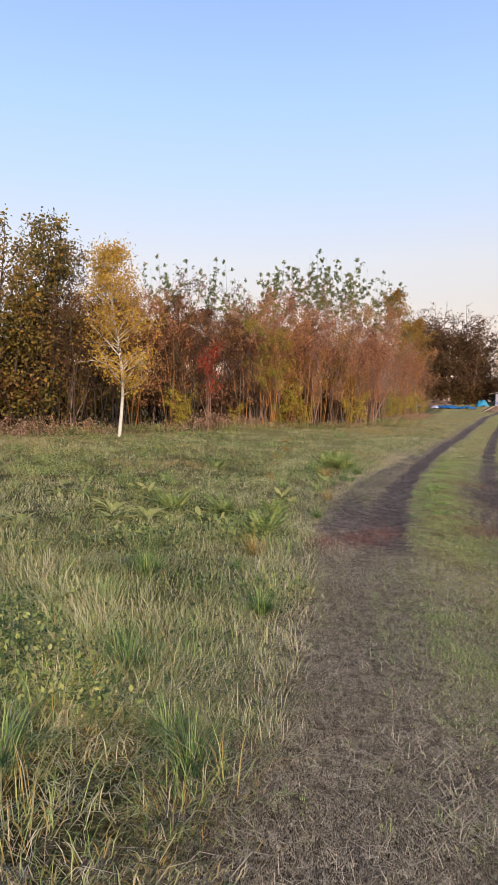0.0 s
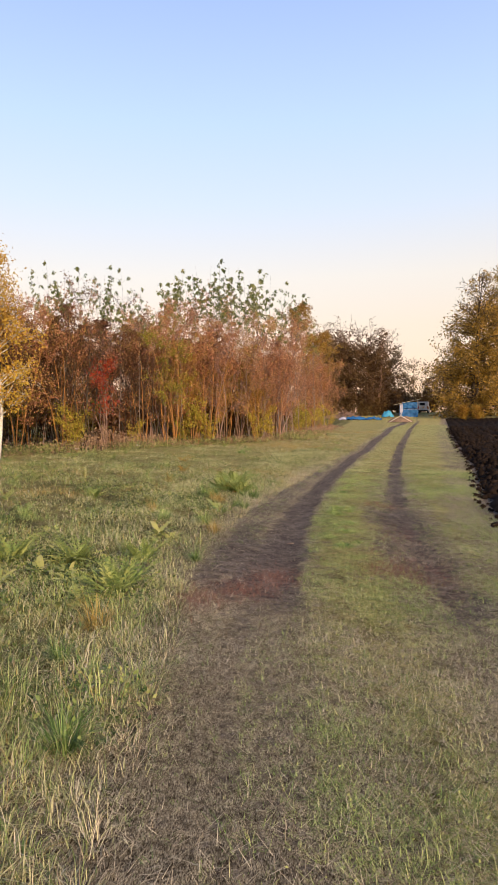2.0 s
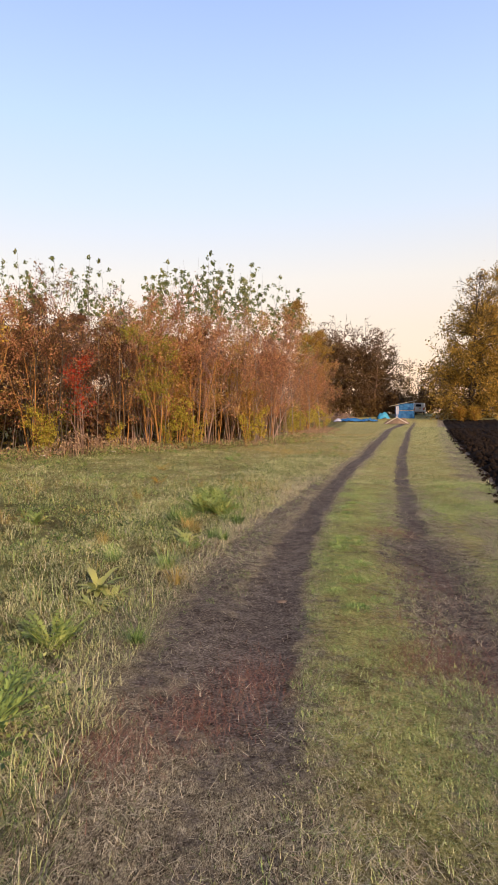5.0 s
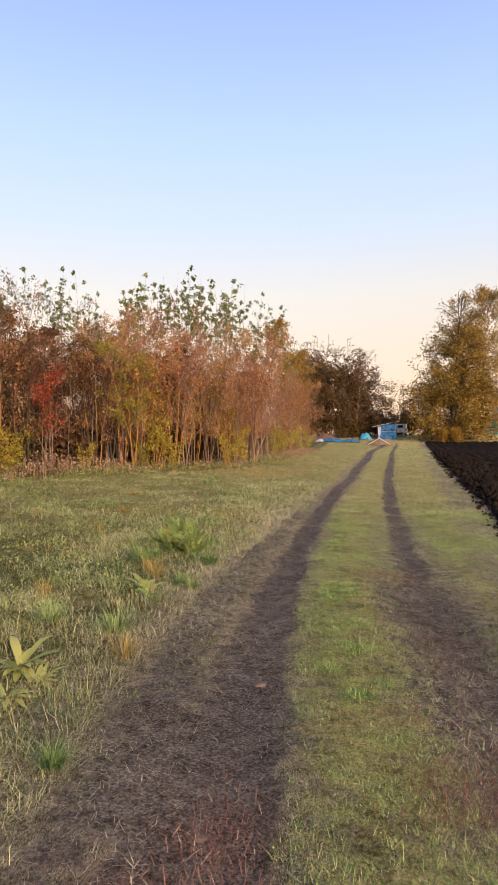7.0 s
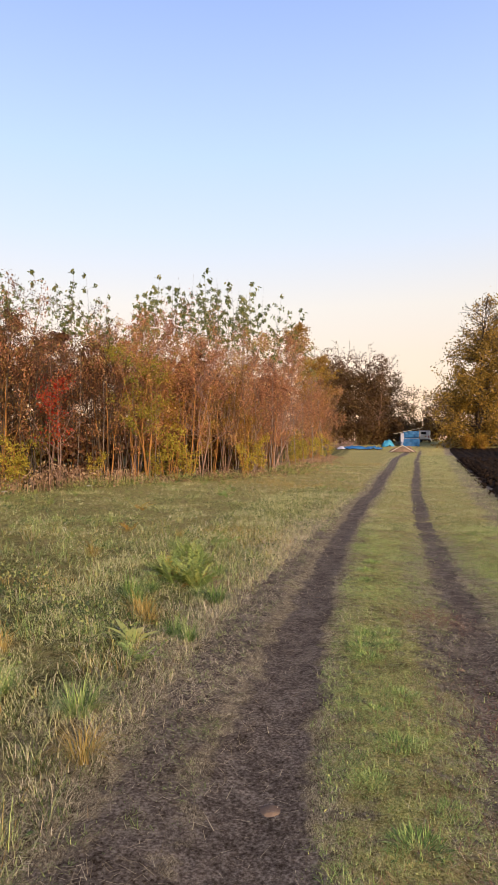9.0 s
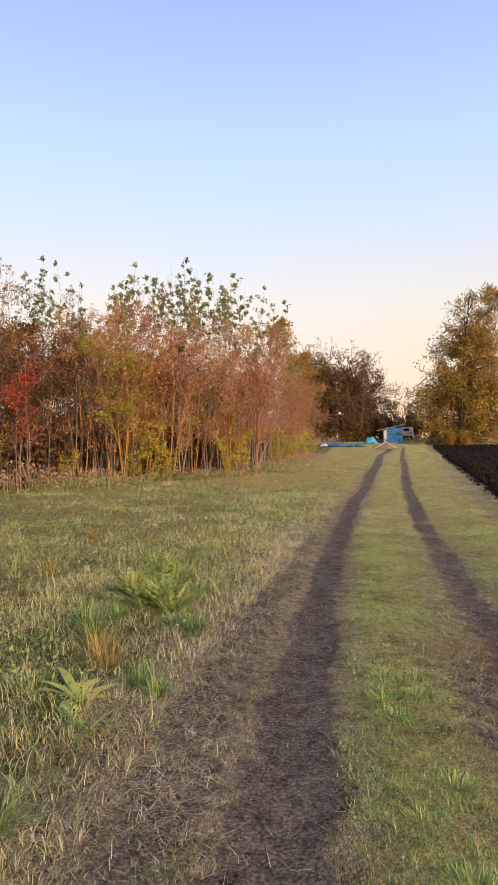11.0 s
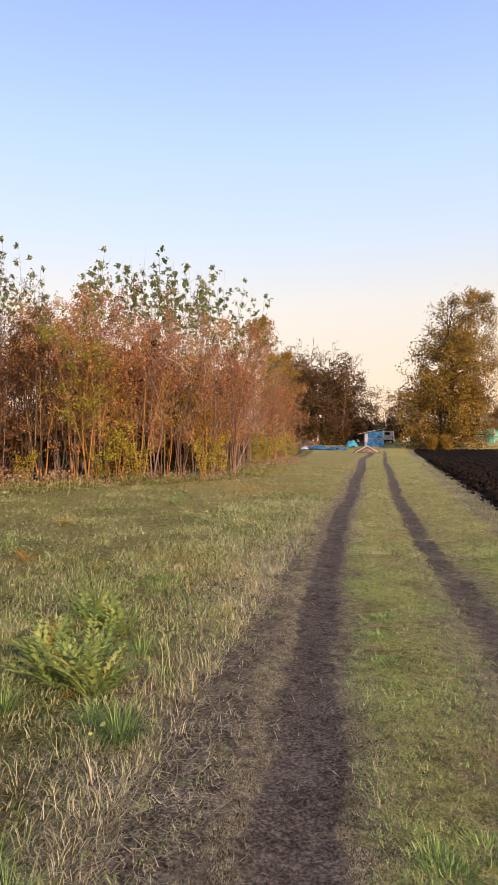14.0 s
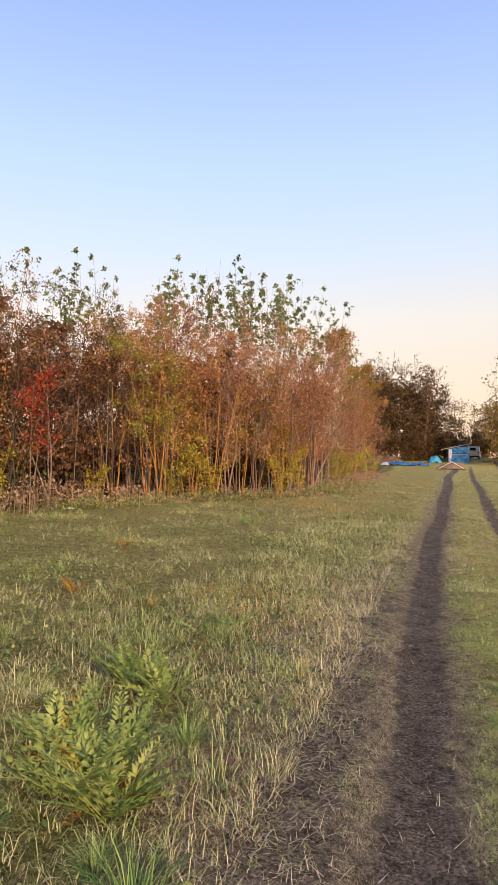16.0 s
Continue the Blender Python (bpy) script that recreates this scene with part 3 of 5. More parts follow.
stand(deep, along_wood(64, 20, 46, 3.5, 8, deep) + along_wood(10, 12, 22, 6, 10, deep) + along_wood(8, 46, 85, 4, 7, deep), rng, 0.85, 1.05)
for a in np.arange(24.0, 43.0, 0.2):
    stand(tall, along_wood(1, a, a + 0.22, 0.8, 5.5, tall), rng, 0.60 + (a - 24) * 0.0215, 0.78 + (a - 24) * 0.0235)
stand(tall, [(1.0, 39.2, 0), (1.5, 40.3, 1), (0.4, 38.0, 2), (1.9, 43.5, 3), (2.6, 48.0, 1), (3.4, 53.0, 2), (4.2, 58.0, 0)], rng, 0.86, 0.98)
stand(olive, [(-11.7, 23.2, 0), (-13.0, 22.6, 1), (-14.2, 21.8, 0), (-12.4, 24.5, 1)], rng, 0.92, 1.02)
stand(olive, along_wood(13, 15.0, 22.5, 1.0, 7, olive), rng, 0.78, 1.02)
stand(shrub, along_wood(9, 24, 40, -0.2, 0.8, shrub) + along_wood(8, 42, 80, -0.3, 0.8, shrub), rng, 0.4, 0.95)
# Undergrowth closing the gaps; every second bush has its shade coloured in
brush_kind = [tree("undergrowth_bush", 168 + k, BARK_DARK, RUSSET_DARKENED if k else OLIVE, "low dark bush in the undergrowth of the wood", "bush", "undergrowth bushes", height=2.2, stems=4, r=0.02, lean=0.5, first=0.05, boughs=4, reach=0.4,
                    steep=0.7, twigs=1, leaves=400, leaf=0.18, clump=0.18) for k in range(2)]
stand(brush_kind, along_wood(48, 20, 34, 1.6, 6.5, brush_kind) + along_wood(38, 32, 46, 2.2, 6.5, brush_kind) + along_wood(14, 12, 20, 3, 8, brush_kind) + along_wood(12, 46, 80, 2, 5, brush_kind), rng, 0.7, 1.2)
gold_tree = tree("yellow_birch", 177, BARK_GREY, OCHRE, "birch with thin yellow-green crown behind the thicket", "tree", height=12.0, r=0.1, first=0.3, boughs=46, reach=0.30, steep=0.8, twigs=5, leaves=8000, leaf=0.15, droop=0.8, sag=0.04)
gold_tree.matrix_basis = pose(2.3, 63.5, 0)
gold_tree_2 = copy_thing(gold_tree, pose(5.6, 71, 0, 0, 0, 80))
gold_tree_2.scale = (0.85, 0.85, 0.85)

yellow_tree = tree("yellow_thicket_tree", 125, BARK_WARM, YELLOW_GREEN, "slender thicket tree with yellow-green leaves at the wood's edge", "tree", **{**SAPLING, "height": 6.2, "lean": 0.07, "leaves": 3200, "reach": 0.2})
yellow_tree.matrix_basis = pose(-4.1, 30.3, gz(-4.1, 30.3))
birch = tree("birch", 171, BARK_BIRCH, GOLD, "young birch with white trunk and golden leaves", "tree", height=6.1, r=0.075, lean=0.25, first=0.20, boughs=60, reach=0.27, crook=0.08,
             steep=0.85, twigs=7, leaves=10500, leaf=0.085, low=0.20, droop=0.8, sag=0.05, clump=0.15)
birch.matrix_basis = pose(-7.9, 20.8, gz(-7.9, 20.8) - 0.03, 0, -3, 0)

red_bush = tree("red_bush", 181, BARK_BROWN, RED, "slim bush with crimson leaves at the wood's edge", "bush", height=3.6, stems=3, r=0.02, first=0.3, boughs=8, reach=0.2, steep=1.2, twigs=5,
                leaves=900, leaf=0.09, low=0.3)
red_bush.matrix_basis = pose(-6.3, 26.3, gz(-6.3, 26.3))

# far trees
big = tree("linden", 191, BARK_DARK, BROWN_GREEN, "broad old linden with brown-green leaves and bare top twigs", "tree", height=23.5, stems=3, r=0.30, lean=0.14, twig_r=0.03, first=0.03, boughs=58, reach=0.32, steep=0.85, spread_low=0.9, twigs=9,
           leaves=62000, leaf=0.33, bare_top=0.96, bare_from=0.40, low=0.0, clump=0.42, sag=0.03, crown_shape=lambda f: (1 - f) ** 0.7 * (0.9 + 0.1 * min(1, f * 5)))
big.matrix_basis = pose(31.2, 104.2, gz(31.2, 104.2))
drooping = tree("weeping_birch", 192, BARK_BIRCH, BROWN_GREEN, "tall weeping birch with sparse drooping twigs", "tree", height=23.5, r=0.24, lean=0.1, first=0.18, boughs=80, reach=0.26, steep=1.0, twigs=9,
                leaves=17000, low=0.42, twig_r=0.015, leaf=0.27, droop=1.4, sag=0.16, clump=0.35)
drooping.matrix_basis = pose(38.4, 107, gz(38.4, 107))
clump_kind = [tree("far_tree", 200 + k, BARK_BROWN, BROWN_DARK, "dark far tree with bare twigs above dense leaves", "tree", "trees behind the shed", height=15, stems=4, r=0.12, lean=0.2, first=0.04, boughs=24, reach=0.28,
                   steep=1.1, spread_low=0.6, twigs=6, twig_r=0.026, leaves=7500, leaf=0.34, bare_top=0.985, low=0.0, clump=0.38) for k in range(2)]
stand(clump_kind, [(9.5, 111, 0), (12.0, 112, 1), (14.6, 111, 0), (17.2, 113, 1), (7.6, 114, 1), (11, 117, 0), (19, 117, 0)], rng, 0.98, 1.15)
haze_kind = [tree("far_bare_tree", 210 + k, BARK_BROWN, BROWN_DARK, "half-bare brown tree in the far hedge", "tree", "far hedge trees", height=12.5, stems=3, r=0.1, lean=0.2, first=0.06, boughs=20, reach=0.30,
                  steep=1.1, twigs=5, twig_r=0.02, leaves=2200, leaf=0.36, bare_top=0.8, clump=0.4) for k in range(2)]
stand(haze_kind, [(x, y, int(x)) for x, y in ((21, 138), (25, 141), (29, 139), (33, 142), (37, 140), (42, 141), (47, 146), (53, 150), (60, 146), (67, 143), (75, 140), (84, 138), (34, 128))], rng, 0.85, 1.1)
gold_bush = tree("golden_bush", 220, BARK_WARM, OCHRE, "low golden bush below the linden", "bush", height=2.2, stems=5, r=0.03, lean=0.5, first=0.1, boughs=8, reach=0.4, steep=0.6, twigs=4, leaves=1500, leaf=0.2, clump=0.2)
gold_bush.matrix_basis = pose(28.0, 99.0, gz(28.0, 99.0))
gold_bush_2 = copy_thing(gold_bush, pose(30.2, 98.6, gz(30.2, 98.6), 0, 0, 120))
apple = tree("red_leaved_tree", 221, BARK_DARK, RUSSET_DARKENED, "small dark red-brown tree before the house", "tree", height=6.5, stems=2, r=0.09, lean=0.3, first=0.2, boughs=20, reach=0.35, steep=0.7, twigs=6, leaves=3800, leaf=0.24, clump=0.25)
apple.matrix_basis = pose(47.0, 118.5, gz(47.0, 118.5))
under = [tree("hedge_bush", 230 + k, BARK_DARK, BROWN_DARK, "dense brown-green bush in the far hedge", "bush", "far hedge bushes", height=4.0, stems=5, r=0.05, lean=0.45, first=0.03, boughs=8, reach=0.4, steep=0.5, twigs=2,
              leaves=1000, leaf=0.44, clump=0.38) for k in range(2)]
stand(under, [(26.5, 130, 0), (28.0, 131, 1), (29.6, 129, 0), (27.4, 127, 1), (18.0, 119, 0), (20.5, 120, 1), (22.5, 121, 0), (24.5, 123, 1)] + [(4 + 1.6 * j + rng.normal(0, 0.5), 109.5 + 0.25 * j + rng.normal(0, 0.8), j) for j in range(11)] + [(22 + 3.0 * j, 126 + rng.normal(0, 2.0), j) for j in range(9)]
      + [(58 + 4 * j, 134 + rng.normal(0, 3), j) for j in range(7)], rng, 0.7, 1.15)

# ---- yard things in the distance ----
def box(bm, x0, y0, z0, x1, y1, z1, turn=None):
    made = bmesh.ops.create_cube(bm, size=1.0)["verts"]
    bmesh.ops.scale(bm, verts=made, vec=(x1 - x0, y1 - y0, z1 - z0))
    bmesh.ops.translate(bm, verts=made, vec=((x0 + x1) / 2, (y0 + y1) / 2, (z0 + z1) / 2))
    if turn:
        bmesh.ops.transform(bm, matrix=turn, verts=made)
    return made


def solid(name, mat, parent, build, label="", bevel=0.0):
    bm = bmesh.new()
    build(bm)
    if bevel:
        bmesh.ops.bevel(bm, geom=bm.edges[:], offset=bevel, segments=2, affect="EDGES", profile=0.5)
    bmesh.ops.recalc_face_normals(bm, faces=bm.faces[:])
    me = bpy.data.meshes.new(name)
    bm.to_mesh(me)
    bm.free()
    return part(name, me, mat, parent, label)


def wheel_mesh(bm, x, y, z, r, w):
    made = bmesh.ops.create_cone(bm, cap_ends=True, segments=20, radius1=r, radius2=r, depth=w)["verts"]
    bmesh.ops.rotate(bm, verts=made, cent=(0, 0, 0), matrix=Matrix.Rotation(radians(90), 3, "Y"))
    bmesh.ops.translate(bm, verts=made, vec=(x, y, z))


def draped(name, mat, parent, w, d, h, seed, label="", folds=0.16):
    """A crumpled sheet hanging over a heap, with a hem on the ground."""
    r = np.random.default_rng(seed)
    n = 26
    X, Y = np.meshgrid(np.linspace(-1, 1, n), np.linspace(-1, 1, n))
    R = np.sqrt(X ** 2 + Y ** 2)
    Z = h * np.clip(1.15 - R ** 2.2, 0, 1) * (0.8 + 0.35 * wobble(X, Y, 4.0, seed)) + folds * np.abs(wobble(X, Y, 9.0, seed + 1)) + r.normal(0, 0.02, X.shape)
    Z = np.maximum(Z, 0.015)
    P = np.stack([X * w / 2, Y * d / 2, Z], -1).reshape(-1, 3)
    i = (np.arange(n - 1)[:, None] * n + np.arange(n - 1)[None, :]).ravel()
    return part(name, make_mesh(name, P, np.stack([i, i + 1, i + 1 + n, i + n], -1)), mat, parent, label)


def hung_sheet(name, mat, parent, x0, x1, y, z0, z1, seed, side=False, label=""):
    """A wrinkled sheet nailed upright, two centimetres thick at its folds."""
    nx, nz = 24, 14
    U, W = np.meshgrid(np.linspace(0, 1, nx), np.linspace(0, 1, nz))
    off = 0.06 * wobble(U * 3, W * 2, 3.5, seed) + 0.03 * wobble(U * 3, W * 2, 9.0, seed + 2)
    lo = z0 + 0.07 * wobble(U, U, 8.0, seed)
    A = x0 + (x1 - x0) * U
    Z = lo + (z1 - lo) * W
    P = np.stack([y + off, A, Z] if side else [A, y + off, Z], -1).reshape(-1, 3)
    i = (np.arange(nz - 1)[:, None] * nx + np.arange(nx - 1)[None, :]).ravel()
    ob = part(name, make_mesh(name, P, np.stack([i, i + 1, i + 1 + nx, i + nx], -1)), mat, parent, label)
    ob.modifiers.new("thickness", "SOLIDIFY").thickness = 0.02
    return ob


def shed():
    root = new("shed")
    w, d = 2.75, 2.4
    for x, y, h in ((0, 0, 2.15), (w, 0, 2.85), (0, d, 2.15), (w, d, 2.85)):
        solid("post", WOOD_GREY, root, lambda bm: box(bm, x - 0.05, y - 0.05, 0, x + 0.05, y + 0.05, h), bevel=0.01)
    for z in (1.28, 0.12):
        solid("rail", WOOD_GREY, root, lambda bm: box(bm, 0.05, -0.03, z, w - 0.05, 0.03, z + 0.08), bevel=0.01)
    hung_sheet("upper_sheet", TARP_BLUE, root, 0.35, w - 0.02, -0.09, 1.42, 2.45, 3, label="wrinkled blue tarpaulin")
    hung_sheet("lower_sheet", TARP_BLUE, root, 0.05, w + 0.03, -0.11, 0.02, 1.30, 5, label="wrinkled blue tarpaulin")
    hung_sheet("pale_panel", TARP_PALE, root, -0.02, 0.42, -0.13, 0.25, 2.1, 9, label="pale lilac plastic sheet")
    hung_sheet("side_sheet", TARP_BLUE, root, 0.0, d, w + 0.08, 0.05, 2.6, 7, True)
    hung_sheet("side_sheet", TARP_BLUE, root, 0.0, d, -0.08, 0.05, 2.0, 8, True)
    hung_sheet("back_sheet", TARP_BLUE, root, 0.0, w, d + 0.08, 0.05, 2.2, 11)
    tilt = Matrix.Rotation(math.atan2(-0.95, 4.3), 4, "Y")
    roof = Matrix.Translation((-1.05, 0, 1.98)) @ tilt
    solid("roof", ROOF_PALE, root, lambda bm: box(bm, 0, -0.35, 0, 4.4, d + 0.3, 0.07, roof), "weathered sloping board roof", 0.01)
    return tagged(root, "small lean-to shed hung with blue tarpaulins", "shed")


shed_thing = shed()
shed_thing.matrix_basis = pose(20.6, 107.8, gz(21.8, 107.8) - 0.12, 0, 0, -10)


def van():
    root = new("van")
    solid("body", WHITE_PAINT, root, lambda bm: (box(bm, -0.85, 0, 0.42, 0.85, 3.5, 1.25), box(bm, -0.80, 0.05, 1.25, 0.80, 2.9, 2.05)), "white painted steel body", 0.07)
    window = solid("rear_window", DARK_GLASS, root, lambda bm: box(bm, -0.52, -0.025, 1.46, 0.30, 0.03, 1.80), "dark rear window", 0.02)
    solid("seal", RUBBER, window, lambda bm: box(bm, -0.56, 0.0, 1.42, 0.34, 0.035, 1.84))
    solid("bumper", RUBBER, root, lambda bm: box(bm, -0.86, -0.10, 0.40, 0.86, 0.02, 0.58), "black bumper", 0.03)
    for s in (-1, 1):
        solid("tail_lamp", RED_PAINT, root, lambda bm: box(bm, s * 0.74 - 0.08, -0.03, 0.85, s * 0.74 + 0.08, 0.02, 1.22), "red tail lamp", 0.015)
        for y in (0.7, 2.8):
            tyre = solid("wheel", RUBBER, root, lambda bm: wheel_mesh(bm, s * 0.76, y, 0.31, 0.31, 0.2), "black tyre")
            solid("rim", WHITE_PAINT, tyre, lambda bm: wheel_mesh(bm, s * 0.80, y, 0.31, 0.18, 0.14))
    solid("rear_door_seam", RUBBER, root, lambda bm: box(bm, -0.008, -0.012, 0.62, 0.008, 0.01, 1.32))
    return tagged(root, "white van parked behind the shed", "van")


van_thing = van()
van_thing.matrix_basis = pose(26.1, 116.0, gz(26.1, 117) - 0.02, 0, 0, -18)

tank = new("covered_heap")
draped("cover", TARP_CYAN, tank, 1.9, 1.7, 1.15, 21, "light blue plastic sheet")
solid("weight_board", WOOD_GREY, tank, lambda bm: box(bm, -0.1, -0.95, 0.0, 1.0, -0.80, 0.05), "grey board holding the hem")
tagged(tank, "heap covered with a light blue plastic sheet", "heap").matrix_basis = pose(18.4, 106.6, gz(18.4, 106.6))

sheets = new("tarpaulin_heap")
draped("blue_sheet", TARP_BLUE, sheets, 3.4, 1.6, 0.42, 31, "crumpled blue tarpaulin", 0.24)
second = draped("blue_sheet", TARP_BLUE, sheets, 2.6, 1.5, 0.34, 32, "", 0.24)
second.location = (2.6, -0.3, 0)
pale = draped("pale_sheet", TARP_PALE, sheets, 1.3, 1.2, 0.42, 33, "whitish plastic sheet", 0.15)
pale.location = (-1.9, -0.1, 0)
tagged(sheets, "crumpled blue tarpaulins lying on the grass", "tarpaulin").matrix_basis = pose(12.6, 101.0, gz(13.2, 101) - 0.01, 0, 0, -6)

heap = new("earth_heap")
draped("earth", EARTH, heap, 3.4, 2.4, 0.75, 41, "", 0.12)
for a, b, s in (((-1.55, -1.0, 0.05), (0.05, -0.75, 0.95), 0.05), ((0.0, -0.75, 0.95), (1.55, -1.05, 0.05), 0.04)):
    a, b = Vector(a), Vector(b)
    m = Matrix.Translation(a) @ (b - a).to_track_quat("X", "Z").to_matrix().to_4x4()
    solid("board", BOARD_PALE, heap, lambda bm: box(bm, 0, -s, -0.04, (b - a).length, s, 0.04, m), "pale weathered board", 0.008)
tagged(heap, "brown earth heap with two pale boards leaning over it", "heap").matrix_basis = pose(17.8, 93.0, gz(17.8, 93.0), 0, 0, -8)

# brushwood
r = np.random.default_rng(51)
sticks = []
for _ in range(150):
    a = r.uniform(-1, 1, 3) * np.array([2.6, 0.9, 0]) + np.array([0, 0, r.uniform(0.03, 0.9)])
    d = np.array([r.normal(0, 1), r.normal(0, 0.5), r.normal(0.15, 0.25)])
    p, rad = limb(r, a, d, r.uniform(0.8, 2.2), r.uniform(0.01, 0.03), 5, 0.12)
    p[:, 2] = np.maximum(p[:, 2] * np.clip(1.2 - (p[:, 0] / 3.2) ** 2, 0.1, 1), 0.02)
    sticks.append((p, rad, 3))
brush = part("brushwood_pile", make_mesh("brushwood_pile", *tubes(sticks)), BARK_PINK)
tagged(brush, "low pile of greyish cut branches beside the trees", "brushwood", "", "stuff").matrix_basis = pose(11.2, 103.5, gz(11.2, 103.5))


def house():
    root = new("house")
    L, D, H = 11.0, 7.0, 2.7

    def walls(bm):
        box(bm, 0, 0, 0.35, L, D, H)
        for x in (0.0, L):
            tri = [bm.verts.new(v) for v in ((x, 0, H), (x, D, H), (x, D / 2, H + 2.6))]
            bm.faces.new(tri)
    solid("wall", TURQUOISE_PALE, root, walls, "pale turquoise painted boards")
    solid("plinth", ROOF_GREY, root, lambda bm: box(bm, -0.05, -0.05, -0.6, L + 0.05, D + 0.05, 0.35), "grey plinth")
    for s in (0, 1):
        y0, y1 = (-0.6, D / 2 + 0.05) if s == 0 else (D + 0.6, D / 2 - 0.05)

        def slope(bm):
            lo, hi = H - 0.42, H + 2.68
            v = [bm.verts.new(p) for p in ((-0.5, y0, lo), (L + 0.5, y0, lo), (L + 0.5, y1, hi), (-0.5, y1, hi))]
            f = bm.faces.new(v)
            bmesh.ops.solidify(bm, geom=[f], thickness=0.1)
        solid("roof", ROOF_GREY, root, slope, "grey sheet roof")
    solid("chimney", WHITE_PAINT, root, lambda bm: (box(bm, 2.2, 3.0, 4.6, 2.75, 3.5, 6.3), box(bm, 2.12, 2.92, 6.3, 2.83, 3.58, 6.45)), "whitewashed chimney")
    for x in (4.2, 6.6, 9.0):
        win = solid("window", DARK_GLASS, root, lambda bm: box(bm, x - 0.5, -0.03, 1.1, x + 0.5, 0.03, 2.2), "dark window pane")
        for a in ((x - 0.6, 1.0, x - 0.5, 2.3), (x + 0.5, 1.0, x + 0.6, 2.3), (x - 0.5, 2.2, x + 0.5, 2.3), (x - 0.5, 1.0, x + 0.5, 1.1), (x - 0.03, 1.1, x + 0.03, 2.2)):
            solid("window_frame", WHITE_PAINT, win, lambda bm: box(bm, a[0], -0.06, a[1], a[2], 0.0, a[3]))
    solid("porch", TURQUOISE, root, lambda bm: box(bm, -1.6, -0.8, -0.3, 1.7, 3.0, 2.35), "bright turquoise porch")
    solid("porch_corner", WHITE_PAINT, root, lambda bm: box(bm, 1.66, -0.86, -0.3, 1.80, -0.78, 2.35))
    tilt = Matrix.Translation((-2.3, -1.2, 2.25)) @ Matrix.Rotation(math.atan2(-1.2, 4.6), 4, "Y")
    solid("porch_roof", ROOF_BROWN, root, lambda bm: box(bm, 0, 0, 0, 4.8, 4.4, 0.12, tilt), "brown sloping porch roof", 0.02)
    return tagged(root, "turquoise painted wooden house with grey roof", "house")


house_thing = house()
house_thing.matrix_basis = pose(45.5, 124.8, gz(45.5, 125), 0, 0, -14)

bench = new("garden_bench")
solid("seat", WHITE_PAINT, bench, lambda bm: box(bm, -0.9, -0.2, 0.42, 0.9, 0.2, 0.48), "white seat board", 0.01)
for x in (-0.75, 0.75):
    solid("leg", WOOD_GREY, bench, lambda bm: box(bm, x - 0.05, -0.16, 0, x + 0.05, 0.16, 0.42), bevel=0.01)
tagged(bench, "white board bench before the porch", "bench").matrix_basis = pose(46.2, 122.4, gz(46.2, 122.4), 0, 0, -14)

# ---- grass and weeds ----
def blades(x, y, length, width, lean, seed, seg=2, azimuth=None):
    """Bent grass blades at the given spots."""
    r = np.random.default_rng(seed)
    n = len(x)
    a = r.uniform(0, 2 * np.pi, n) if azimuth is None else azimuth
    d = np.stack([np.cos(a), np.sin(a), np.zeros(n)], -1)
    s = np.stack([-np.sin(a), np.cos(a), np.zeros(n)], -1)
    b = np.stack([x, y, ground_z(x, y) - 0.006], -1)
    up = np.array([[0, 0, 1.0]])
    length, width, lean = (np.broadcast_to(v, n)[:, None] for v in (length, width, lean))
    rows = [(b, 1.0)]
    if seg == 2:
        m = b + length * 0.5 * (np.sin(lean * 0.55) * d + np.cos(lean * 0.55) * up)
        rows.append((m, 0.85))
        tip = m + length * 0.5 * (np.sin(lean * 1.3) * d + np.cos(lean * 1.3) * up)
    else:
        tip = b + length * (np.sin(lean) * d + np.cos(lean) * up)
    rows.append((tip, 0.15))
    V = np.stack([p + s * width * k * e for p, k in rows for e in (-0.5, 0.5)], 1)
    V[:, :, 2] = np.maximum(V[:, :, 2], (b[:, 2] + 0.004)[:, None])
    k = V.shape[1]
    i = np.arange(n)[:, None] * k
    Q = np.concatenate([i + np.array([[j, j + 1, j + 3, j + 2]]) for j in range(0, k - 2, 2)])
    return V.reshape(-1, 3), Q


def lawn(name, mat, label, sets):
    V, Q, base = [], [], 0
    for v, q in sets:
        V.append(v)
        Q.append(q + base)
        base += len(v)
    ob = part(name, make_mesh(name, np.concatenate(V), np.concatenate(Q)), mat)
    return tagged(ob, label, "grass", "", "stuff")


def sown(n, y0, y1, x0, x1, seed, fall=1.0):
    """Spots in a stretch of ground, denser near its start."""
    r = np.random.default_rng(seed)
    q = r.uniform(0, 1, n) ** fall
    y = y0 + (y1 - y0) * q
    return x0 + (x1 - x0) * r.uniform(0, 1, n), y, r


